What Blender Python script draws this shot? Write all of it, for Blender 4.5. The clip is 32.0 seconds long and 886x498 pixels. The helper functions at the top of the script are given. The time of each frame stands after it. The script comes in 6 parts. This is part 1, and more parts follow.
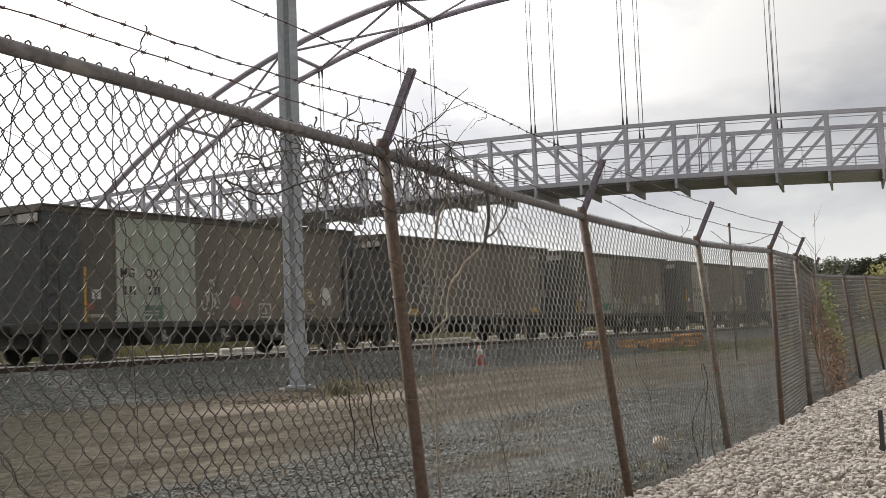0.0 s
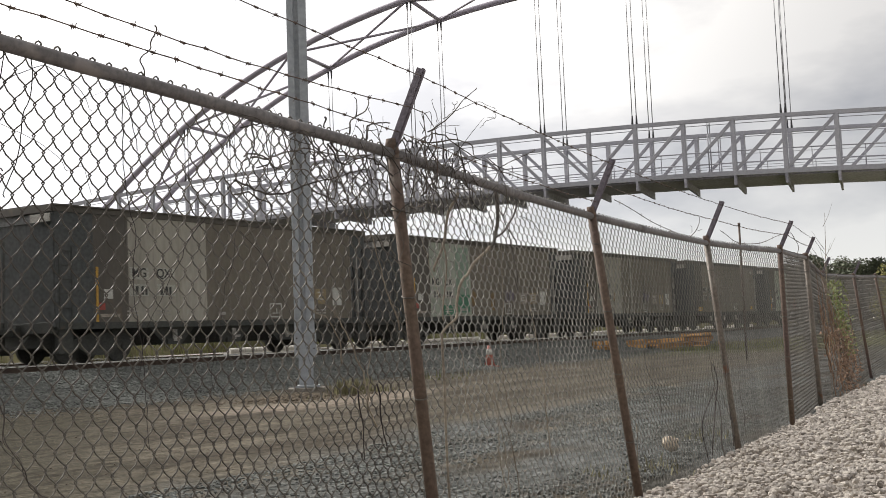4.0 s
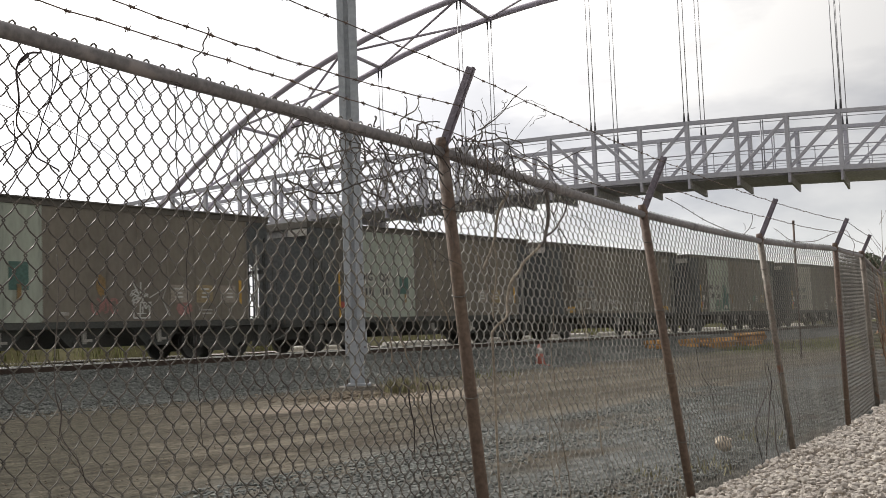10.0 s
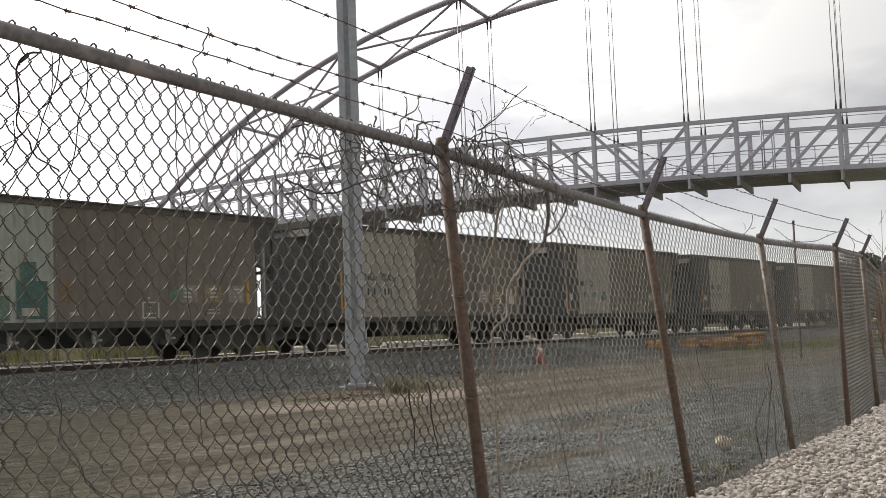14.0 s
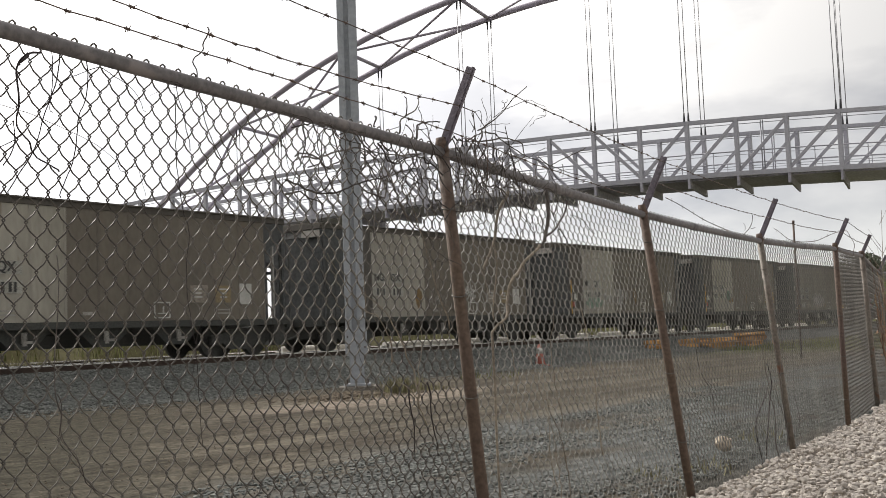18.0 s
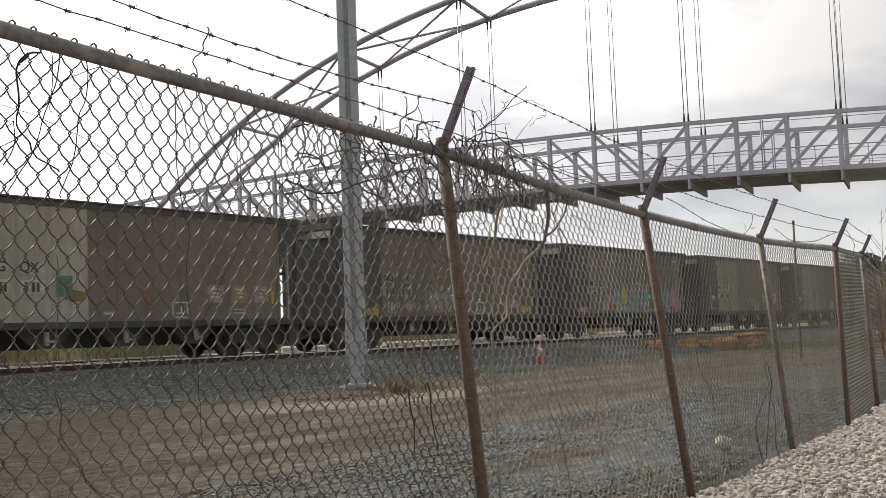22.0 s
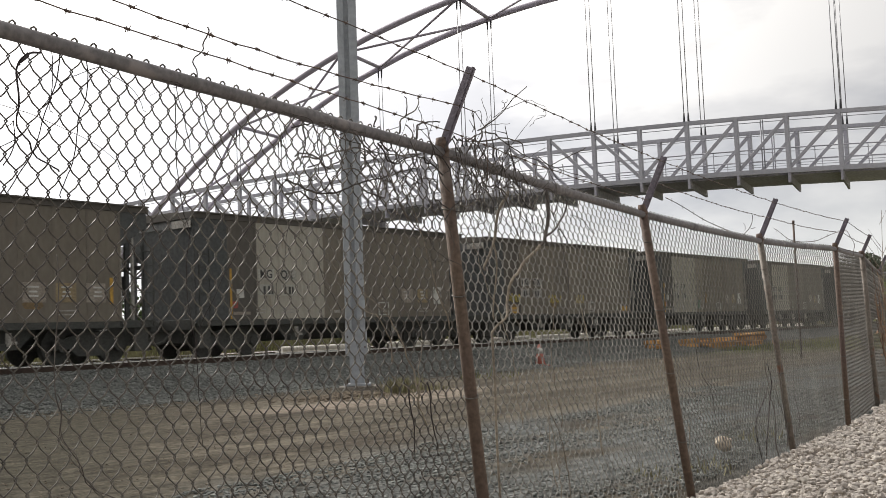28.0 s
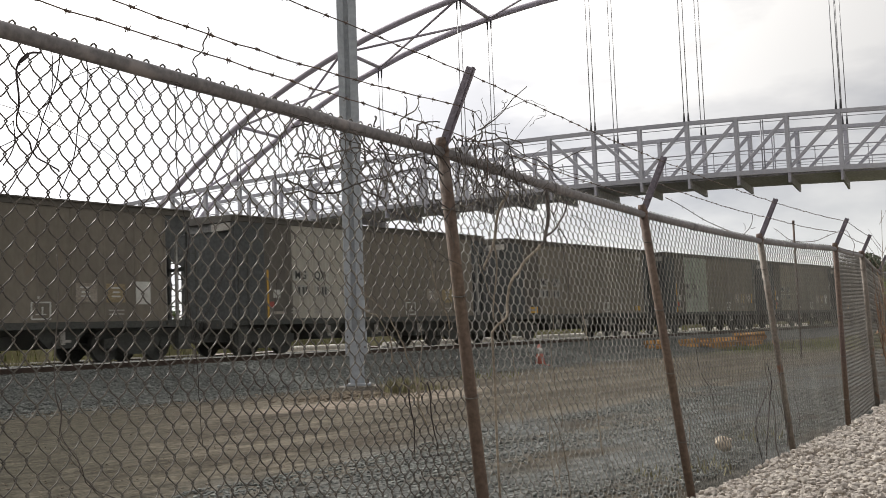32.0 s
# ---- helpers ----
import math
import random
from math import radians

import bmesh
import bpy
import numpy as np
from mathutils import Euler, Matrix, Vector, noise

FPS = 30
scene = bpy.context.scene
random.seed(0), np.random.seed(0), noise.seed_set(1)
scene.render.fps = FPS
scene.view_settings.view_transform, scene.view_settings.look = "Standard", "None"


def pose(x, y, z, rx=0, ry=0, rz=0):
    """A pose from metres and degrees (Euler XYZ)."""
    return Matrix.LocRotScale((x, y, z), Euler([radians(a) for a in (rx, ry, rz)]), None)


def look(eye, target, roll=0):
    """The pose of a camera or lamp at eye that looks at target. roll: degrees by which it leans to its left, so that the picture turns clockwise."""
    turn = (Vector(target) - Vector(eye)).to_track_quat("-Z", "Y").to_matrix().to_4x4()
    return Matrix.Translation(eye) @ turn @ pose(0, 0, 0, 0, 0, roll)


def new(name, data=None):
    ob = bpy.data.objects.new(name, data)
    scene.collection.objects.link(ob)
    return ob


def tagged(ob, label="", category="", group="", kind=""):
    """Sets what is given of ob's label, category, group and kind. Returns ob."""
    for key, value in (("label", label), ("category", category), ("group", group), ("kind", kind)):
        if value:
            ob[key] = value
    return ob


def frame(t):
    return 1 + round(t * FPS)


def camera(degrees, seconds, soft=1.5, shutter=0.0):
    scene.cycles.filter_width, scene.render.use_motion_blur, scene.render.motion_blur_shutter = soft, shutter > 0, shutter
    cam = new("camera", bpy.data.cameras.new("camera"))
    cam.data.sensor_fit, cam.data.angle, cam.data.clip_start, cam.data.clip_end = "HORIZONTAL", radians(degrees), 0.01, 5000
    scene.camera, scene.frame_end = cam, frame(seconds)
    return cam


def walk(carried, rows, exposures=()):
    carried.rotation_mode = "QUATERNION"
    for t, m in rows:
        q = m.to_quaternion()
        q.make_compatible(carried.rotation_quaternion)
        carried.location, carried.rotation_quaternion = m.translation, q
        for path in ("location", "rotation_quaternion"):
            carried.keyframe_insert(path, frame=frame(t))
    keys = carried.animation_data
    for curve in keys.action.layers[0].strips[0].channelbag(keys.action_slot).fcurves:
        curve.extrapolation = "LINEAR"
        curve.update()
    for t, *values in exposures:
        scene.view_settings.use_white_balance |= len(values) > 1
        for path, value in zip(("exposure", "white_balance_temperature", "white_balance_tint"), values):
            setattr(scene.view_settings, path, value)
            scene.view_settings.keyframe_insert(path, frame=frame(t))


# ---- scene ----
# The camera stands still, pans a little to the left between 3.5 and 5.5 s and settles.
EYE = (0.0, 0.0, 1.2)


def aim(yaw, pitch, lean):
    y, p = radians(yaw), radians(pitch)
    return look(EYE, (math.cos(p) * math.cos(y), math.cos(p) * math.sin(y), 1.2 + math.sin(p)), -lean)


cam = camera(42.8, 32.0, soft=0.85, shutter=0.12)
walk(cam, [(0.0, aim(32.28, 4.31, 2.40)), (3.5, aim(32.28, 4.31, 2.40)), (4.0, aim(32.75, 4.32, 2.38)), (5.0, aim(35.1, 4.36, 2.31)),
           (5.5, aim(35.44, 4.36, 2.30)), (6.5, aim(35.36, 4.36, 2.30)), (8.6, aim(35.3, 4.36, 2.3)), (32.0, aim(35.3, 4.36, 2.3))],
     exposures=[(0.0, 0.24), (32.0, 0.24)])

# ---- sky and light: bright overcast ----
world = bpy.data.worlds.new("overcast")
scene.world = world
world.use_nodes = True
wn, wl = world.node_tree.nodes, world.node_tree.links
wn.clear()
w_out = wn.new("ShaderNodeOutputWorld")
w_coord = wn.new("ShaderNodeTexCoord")
w_map = wn.new("ShaderNodeMapping")
w_map.inputs["Scale"].default_value = (1.0, 1.0, 2.6)
w_map.inputs["Location"].default_value = (0.0, 0.0, 0.34)
w_noise = wn.new("ShaderNodeTexNoise")
w_noise.inputs["Scale"].default_value = 2.3
w_noise.inputs["Detail"].default_value = 6.0
w_noise.inputs["Roughness"].default_value = 0.55
w_ramp = wn.new("ShaderNodeValToRGB")
w_ramp.color_ramp.elements[0].position = 0.4
w_ramp.color_ramp.elements[0].color = (0.66, 0.642, 0.636, 1)
w_ramp.color_ramp.elements[1].position = 0.56
w_ramp.color_ramp.elements[1].color = (1.18, 1.13, 1.06, 1)
w_sky = wn.new("ShaderNodeTexSky")
w_sky.sky_type, w_sky.sun_disc = "NISHITA", False
w_sky.air_density, w_sky.dust_density = 0.4, 0.1
w_sky.sun_elevation, w_sky.sun_rotation = radians(40), radians(5)
w_cloud = wn.new("ShaderNodeBackground")
w_cloud.inputs["Strength"].default_value = 0.74
w_blue = wn.new("ShaderNodeBackground")
w_blue.inputs["Strength"].default_value = 0.034
w_add = wn.new("ShaderNodeAddShader")
wl.new(w_coord.outputs["Generated"], w_map.inputs["Vector"])
wl.new(w_map.outputs["Vector"], w_noise.inputs["Vector"])
wl.new(w_noise.outputs["Fac"], w_ramp.inputs["Fac"])
# the cloud is brightest round the veiled sun
SUN_WAY = Vector((0.067, 0.763, 0.643)).normalized()
w_dot = wn.new("ShaderNodeVectorMath")
w_dot.operation = "DOT_PRODUCT"
w_dot.inputs[1].default_value = SUN_WAY
w_glow = wn.new("ShaderNodeMapRange")
w_glow.interpolation_type = "SMOOTHSTEP"
w_glow.inputs[1].default_value, w_glow.inputs[2].default_value = 0.3, 0.9
w_glow.inputs[3].default_value, w_glow.inputs[4].default_value = 0.66, 2.25
w_mul = wn.new("ShaderNodeVectorMath")
w_mul.operation = "MULTIPLY"
wl.new(w_coord.outputs["Generated"], w_dot.inputs[0])
wl.new(w_dot.outputs["Value"], w_glow.inputs[0])
wl.new(w_ramp.outputs["Color"], w_mul.inputs[0])
wl.new(w_glow.outputs[0], w_mul.inputs[1])
wl.new(w_mul.outputs[0], w_cloud.inputs["Color"])
# seen through the haze the blue is almost gone
w_haze = wn.new("ShaderNodeVectorMath")
w_haze.operation = "MULTIPLY"
w_haze.inputs[1].default_value = (1.2, 0.97, 0.76)
wl.new(w_sky.outputs["Color"], w_haze.inputs[0])
wl.new(w_haze.outputs[0], w_blue.inputs["Color"])
wl.new(w_cloud.outputs["Background"], w_add.inputs[0])
wl.new(w_blue.outputs["Background"], w_add.inputs[1])
wl.new(w_add.outputs["Shader"], w_out.inputs["Surface"])
sun_data = bpy.data.lights.new("sun", "SUN")
sun_data.energy, sun_data.angle, sun_data.color = 2.7, radians(16), (1.0, 0.97, 0.92)
sun = new("sun", sun_data)
sun.matrix_world = look(SUN_WAY * 60, (0, 0, 0))


# ---- materials ----
def mat(name, c1, c2, rough=0.8, metal=0.0, big=0.6, fine=12.0, c3=None, spots=0.62, bump=0.15, stretch=(1, 1, 1), vary=0.0, bscale=None, grain=0.35):
    """Two colours mixed by a broad noise, broken by a fine one; c3: a third colour in spots."""
    m = bpy.data.materials.new(name)
    m.use_nodes = True
    n, l = m.node_tree.nodes, m.node_tree.links
    bsdf = n["Principled BSDF"]
    bsdf.inputs["Roughness"].default_value, bsdf.inputs["Metallic"].default_value = rough, metal
    if rough >= 0.9:
        bsdf.inputs["Specular IOR Level"].default_value = 0.12   # loose dry matter has next to no sheen
    co = n.new("ShaderNodeTexCoord")
    info = n.new("ShaderNodeObjectInfo")
    shift = n.new("ShaderNodeVectorMath")
    shift.operation = "MULTIPLY_ADD"
    shift.inputs[1].default_value = stretch
    l.new(co.outputs["Object"], shift.inputs[0])
    rnd = n.new("ShaderNodeMath")
    rnd.operation = "MULTIPLY"
    rnd.inputs[1].default_value = 37.0
    l.new(info.outputs["Random"], rnd.inputs[0])
    l.new(rnd.outputs[0], shift.inputs[2])

    def noise_node(scale, detail):
        t = n.new("ShaderNodeTexNoise")
        t.inputs["Scale"].default_value, t.inputs["Detail"].default_value = scale, detail
        l.new(shift.outputs[0], t.inputs["Vector"])
        return t

    def mixer(fac, a, b, kind="MIX"):
        x = n.new("ShaderNodeMix")
        x.data_type, x.blend_type = "RGBA", kind
        for s, v in ((0, fac), (6, a), (7, b)):
            if isinstance(v, (tuple, float)):
                x.inputs[s].default_value = (*v, 1) if isinstance(v, tuple) else v
            else:
                l.new(v, x.inputs[s])
        return x.outputs[2]

    def ramp(v, a, b):
        r = n.new("ShaderNodeMapRange")
        r.inputs[1].default_value, r.inputs[2].default_value = a, b
        l.new(v, r.inputs[0])
        return r.outputs[0]

    t1, t2 = noise_node(big, 5), noise_node(fine, 6)
    col = mixer(ramp(t1.outputs["Fac"], 0.35, 0.65), c1, c2)
    dark = mixer(ramp(t2.outputs["Fac"], 0.3, 0.7), (1 - grain, 1 - grain, 1 - grain), (1 + grain * 0.6, 1 + grain * 0.6, 1 + grain * 0.6))
    col = mixer(1.0, col, dark, "MULTIPLY")
    if c3:
        t3 = noise_node(big * 3.1, 8)
        col = mixer(ramp(t3.outputs["Fac"], spots, spots + 0.08), col, c3)
    if vary:
        g = n.new("ShaderNodeNewGeometry")
        add = n.new("ShaderNodeMath")
        l.new(g.outputs["Random Per Island"], add.inputs[0])
        l.new(info.outputs["Random"], add.inputs[1])
        fr = n.new("ShaderNodeMath")
        fr.operation = "FRACT"
        l.new(add.outputs[0], fr.inputs[0])
        lo, hi = 1 - vary, 1 + vary
        tint = mixer(fr.outputs[0], (lo, lo, lo), (hi, hi, hi * 0.97))
        col = mixer(1.0, col, tint, "MULTIPLY")
    l.new(col, bsdf.inputs["Base Color"])
    if bump:
        b = n.new("ShaderNodeBump")
        b.inputs["Strength"].default_value, b.inputs["Distance"].default_value = bump, 0.02
        if bscale:
            t4 = noise_node(bscale, 3)
            l.new(t4.outputs["Fac"], b.inputs["Height"])
        else:
            l.new(t2.outputs["Fac"], b.inputs["Height"])
        l.new(b.outputs["Normal"], bsdf.inputs["Normal"])
    return m


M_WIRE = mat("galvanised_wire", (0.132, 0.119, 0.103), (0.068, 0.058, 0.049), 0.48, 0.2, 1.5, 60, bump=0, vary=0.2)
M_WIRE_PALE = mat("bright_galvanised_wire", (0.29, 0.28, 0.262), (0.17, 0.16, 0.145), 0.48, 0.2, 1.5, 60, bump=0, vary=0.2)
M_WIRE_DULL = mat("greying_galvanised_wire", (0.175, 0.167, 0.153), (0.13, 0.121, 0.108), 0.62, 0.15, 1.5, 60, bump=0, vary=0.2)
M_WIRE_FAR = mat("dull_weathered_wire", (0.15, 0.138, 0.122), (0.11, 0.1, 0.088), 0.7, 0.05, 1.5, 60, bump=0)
M_POST = mat("rusty_pipe", (0.122, 0.085, 0.06), (0.116, 0.08, 0.072), 0.8, 0.1, 0.9, 40, (0.185, 0.15, 0.13), 0.64, bump=0.3)
M_POST_GREY = mat("weathered_galvanised_pipe", (0.2, 0.178, 0.152), (0.15, 0.122, 0.1), 0.6, 0.35, 3, 40, (0.16, 0.09, 0.06), 0.62, bump=0.2)
M_RAIL_PIPE = mat("brown_grey_top_rail", (0.178, 0.168, 0.17), (0.138, 0.128, 0.13), 0.6, 0.25, 2, 40, (0.22, 0.2, 0.195), 0.62, bump=0.2)
M_PLATE = mat("grimy_white_plate", (0.34, 0.33, 0.3), (0.24, 0.23, 0.21), 0.7, 0, 3, 20, bump=0)
M_ARM = mat("mauve_grey_arm", (0.17, 0.15, 0.178), (0.125, 0.108, 0.125), 0.6, 0.3, 6, 40, bump=0.1)
M_BARB = mat("rusty_barbed_wire", (0.09, 0.07, 0.06), (0.14, 0.1, 0.08), 0.7, 0.4, 8, 60, bump=0)
M_VINE_DARK = mat("dark_vine_bark", (0.032, 0.027, 0.028), (0.055, 0.046, 0.045), 0.9, 0, 6, 60, bump=0.2)
M_VINE = mat("dead_vine_bark", (0.07, 0.062, 0.059), (0.138, 0.124, 0.114), 0.9, 0, 6, 60, bump=0.2, vary=0.35)
M_VINE_PALE = mat("bleached_dead_vine", (0.3, 0.26, 0.21), (0.2, 0.17, 0.14), 0.9, 0, 6, 60, bump=0.2, vary=0.3)
M_STEEL = mat("grey_painted_steel", (0.37, 0.37, 0.398), (0.32, 0.32, 0.35), 0.5, 0.1, 0.4, 8, bump=0.04, grain=0.1)
M_ARCH = mat("mauve_grey_arch_paint", (0.33, 0.302, 0.352), (0.285, 0.262, 0.305), 0.5, 0.1, 0.3, 8, bump=0.04, grain=0.1)
M_DECK = mat("grey_deck_underside", (0.36, 0.352, 0.39), (0.3, 0.293, 0.33), 0.7, 0.1, 0.5, 8, bump=0.05)
M_CABLE = mat("steel_hanger_rod", (0.3, 0.3, 0.31), (0.24, 0.24, 0.25), 0.4, 0.6, 1, 20, bump=0)
M_FORK = mat("dark_cable_socket", (0.05, 0.05, 0.055), (0.08, 0.08, 0.085), 0.5, 0.5, 1, 20, bump=0)
M_COLUMN = mat("galvanised_column", (0.36, 0.38, 0.405), (0.305, 0.325, 0.345), 0.55, 0.25, 1.2, 9, (0.31, 0.325, 0.335), 0.6, bump=0.05, grain=0.16)
M_CONCRETE = mat("weathered_concrete", (0.22, 0.2, 0.175), (0.17, 0.152, 0.132), 0.9, 0, 1.5, 25, bump=0.3)
M_PALE = mat("pale_concrete", (0.84, 0.81, 0.75), (0.76, 0.72, 0.66), 0.85, 0, 0.8, 14, bump=0.15)
M_RUST = mat("rail_side_rust", (0.06, 0.043, 0.034), (0.09, 0.062, 0.048), 0.8, 0.3, 2, 30)
M_SHINE = mat("polished_rail_head", (0.62, 0.61, 0.6), (0.55, 0.54, 0.53), 0.22, 0.9, 2, 30, bump=0)
M_TIE = mat("creosoted_tie", (0.07, 0.055, 0.045), (0.11, 0.09, 0.075), 0.9, 0, 3, 30, bump=0.4, vary=0.3)
M_TRUCK = mat("sooty_truck_casting", (0.062, 0.064, 0.058), (0.076, 0.074, 0.066), 0.85, 0.0, 1.5, 18, bump=0.15)
M_BLACK = mat("black_underframe", (0.056, 0.059, 0.054), (0.07, 0.07, 0.062), 0.75, 0.1, 1.5, 18, (0.09, 0.075, 0.06), 0.64, bump=0.15)
# slope sheets coloured paler to lift the deep shade under the car ends
M_ENDSHEET = mat("sooty_slope_sheet", (0.19, 0.192, 0.188), (0.22, 0.216, 0.21), 0.85, 0, 0.8, 12, bump=0.1)
# one dark tone for gussets, bulkhead and end posts, darker than the side panels
M_END_DARK = mat("soot_dark_end_paint", (0.068, 0.073, 0.073), (0.08, 0.082, 0.08), 0.8, 0, 0.8, 10, bump=0.08)
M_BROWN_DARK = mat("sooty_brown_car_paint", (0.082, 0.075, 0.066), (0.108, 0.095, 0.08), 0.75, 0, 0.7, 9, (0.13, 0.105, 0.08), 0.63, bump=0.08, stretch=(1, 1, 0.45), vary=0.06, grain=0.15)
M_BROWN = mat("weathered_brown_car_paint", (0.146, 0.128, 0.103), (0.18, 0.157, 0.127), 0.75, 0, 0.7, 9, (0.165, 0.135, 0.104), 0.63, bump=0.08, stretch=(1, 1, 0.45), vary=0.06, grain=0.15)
M_CREAM = mat("faded_cream_panel", (0.38, 0.355, 0.305), (0.31, 0.29, 0.245), 0.7, 0, 0.9, 9, (0.25, 0.21, 0.165), 0.64, bump=0.06, stretch=(1, 1, 0.25), vary=0.04, grain=0.16)
M_MINT = mat("faded_grey_green_panel", (0.35, 0.375, 0.315), (0.29, 0.315, 0.265), 0.7, 0, 0.9, 9, (0.22, 0.22, 0.17), 0.64, bump=0.06, stretch=(1, 1, 0.25), vary=0.04, grain=0.16)
M_TAN = mat("faded_tan_panel", (0.25, 0.22, 0.175), (0.2, 0.175, 0.14), 0.72, 0, 0.9, 9, (0.16, 0.125, 0.095), 0.64, bump=0.06, stretch=(1, 1, 0.25), vary=0.05, grain=0.18)
M_OLIVE = mat("faded_olive_panel", (0.26, 0.255, 0.17), (0.21, 0.205, 0.14), 0.72, 0, 0.9, 9, (0.16, 0.13, 0.095), 0.64, bump=0.06, stretch=(1, 1, 0.25), vary=0.05, grain=0.18)
M_GREEN = mat("patch_green_paint", (0.05, 0.17, 0.1), (0.075, 0.2, 0.125), 0.6, 0, 1.5, 12, bump=0.05)
M_DKGREEN = mat("dull_green_paint", (0.11, 0.17, 0.125), (0.14, 0.2, 0.15), 0.7, 0, 1.5, 12, bump=0.05)
M_WHITE = mat("white_marking", (0.55, 0.54, 0.5), (0.42, 0.41, 0.37), 0.6, 0, 3, 20, bump=0, grain=0.15)
M_CHALK = mat("dusty_white_line", (0.42, 0.4, 0.36), (0.3, 0.28, 0.25), 0.7, 0, 3, 20, bump=0)
M_LETTER = mat("black_lettering", (0.025, 0.025, 0.025), (0.045, 0.043, 0.04), 0.6, 0, 3, 20, bump=0)
M_YELLOW = mat("worn_yellow_marking", (0.52, 0.3, 0.04), (0.4, 0.23, 0.04), 0.6, 0, 3, 20, bump=0)
M_SAND = mat("dusty_yellow_stencil", (0.3, 0.235, 0.13), (0.24, 0.19, 0.12), 0.8, 0, 3, 20, bump=0)
M_BEIGE = mat("dusty_beige_stencil", (0.32, 0.285, 0.24), (0.25, 0.215, 0.175), 0.8, 0, 3, 20, bump=0)
M_RED = mat("dull_red_reflector", (0.35, 0.06, 0.045), (0.28, 0.06, 0.045), 0.5, 0, 3, 20, bump=0)
M_TEAL = mat("teal_spray_paint", (0.125, 0.29, 0.27), (0.19, 0.35, 0.32), 0.6, 0, 2, 14, bump=0, vary=0.1)
M_PINK = mat("pink_spray_paint", (0.37, 0.125, 0.2), (0.4, 0.19, 0.26), 0.6, 0, 2, 14, bump=0, vary=0.12)
M_OCHRE = mat("ochre_brown_smear", (0.24, 0.15, 0.055), (0.16, 0.115, 0.065), 0.7, 0, 3, 20, bump=0)
M_ROSE = mat("dull_rose_smear", (0.34, 0.17, 0.15), (0.26, 0.14, 0.12), 0.7, 0, 3, 20, bump=0)
M_VIOLET = mat("dull_violet_spray", (0.2, 0.17, 0.22), (0.16, 0.14, 0.17), 0.7, 0, 3, 20, bump=0)
M_MINTGREEN = mat("faded_mint_green_paint", (0.25, 0.32, 0.25), (0.2, 0.27, 0.21), 0.7, 0, 0.9, 9, (0.3, 0.34, 0.28), 0.6, bump=0.05, stretch=(1, 1, 0.25))
M_TEALDARK = mat("dark_blue_green_paint", (0.055, 0.12, 0.1), (0.08, 0.14, 0.115), 0.7, 0, 2, 14, bump=0)
M_PLATE_PALE = mat("pale_lettering_ground", (0.43, 0.42, 0.37), (0.36, 0.35, 0.31), 0.7, 0, 3, 20, bump=0, vary=0.15)
M_LEMON = mat("yellow_spray_paint", (0.46, 0.38, 0.06), (0.36, 0.29, 0.05), 0.6, 0, 2, 14, bump=0, vary=0.12)
M_ORANGE = mat("orange_plastic", (0.38, 0.12, 0.085), (0.33, 0.11, 0.08), 0.5, 0, 3, 20, bump=0)
M_TIMBER = mat("orange_brown_timber", (0.56, 0.31, 0.105), (0.4, 0.205, 0.07), 0.8, 0, 2, 18, bump=0.1, vary=0.5)
M_ROCK = mat("white_limestone_riprap", (0.45, 0.412, 0.378), (0.36, 0.326, 0.297), 0.95, 0, 4, 30, (0.26, 0.235, 0.21), 0.66, bump=0.5, vary=0.2)
M_BALLAST = mat("blue_grey_ballast_stone", (0.182, 0.188, 0.18), (0.125, 0.13, 0.124), 0.9, 0, 5, 30, bump=0.3, vary=0.35)
M_CLOD = mat("brown_dirt_clod", (0.17, 0.14, 0.11), (0.115, 0.095, 0.072), 0.95, 0, 5, 30, bump=0.2, vary=0.3)
M_BOULDER = mat("pale_tan_boulder", (0.6, 0.52, 0.42), (0.46, 0.39, 0.31), 0.9, 0, 5, 30, bump=0.4)
M_LEAF = mat("green_leaf", (0.06, 0.1, 0.03), (0.095, 0.13, 0.045), 0.7, 0, 1.5, 12, bump=0, vary=0.4)
M_LEAF_VINE = mat("light_green_vine_leaf", (0.12, 0.15, 0.04), (0.16, 0.17, 0.05), 0.7, 0, 1.5, 12, bump=0, vary=0.35)
# distance haze over the tree line is mixed into this grey-green
M_LEAF_FAR = mat("grey_green_far_leaf", (0.088, 0.1, 0.07), (0.118, 0.13, 0.09), 0.8, 0, 0.2, 3, bump=0, vary=0.35)
M_LEAF_YEL = mat("yellow_green_leaf", (0.24, 0.215, 0.05), (0.17, 0.17, 0.045), 0.7, 0, 0.5, 6, bump=0, vary=0.3)
M_LEAF_DRY = mat("dry_brown_leaf", (0.2, 0.12, 0.075), (0.14, 0.085, 0.055), 0.8, 0, 2, 12, bump=0, vary=0.4)
M_BARK = mat("grey_bark", (0.1, 0.085, 0.07), (0.15, 0.13, 0.11), 0.9, 0, 3, 20, bump=0.4)
M_GRASS_YEL = mat("yellow_green_grass", (0.27, 0.25, 0.145), (0.2, 0.185, 0.105), 0.8, 0, 0.5, 6, bump=0, vary=0.3)
M_GRASS = mat("dull_grass", (0.15, 0.17, 0.05), (0.17, 0.165, 0.065), 0.8, 0, 0.5, 6, bump=0, vary=0.35)


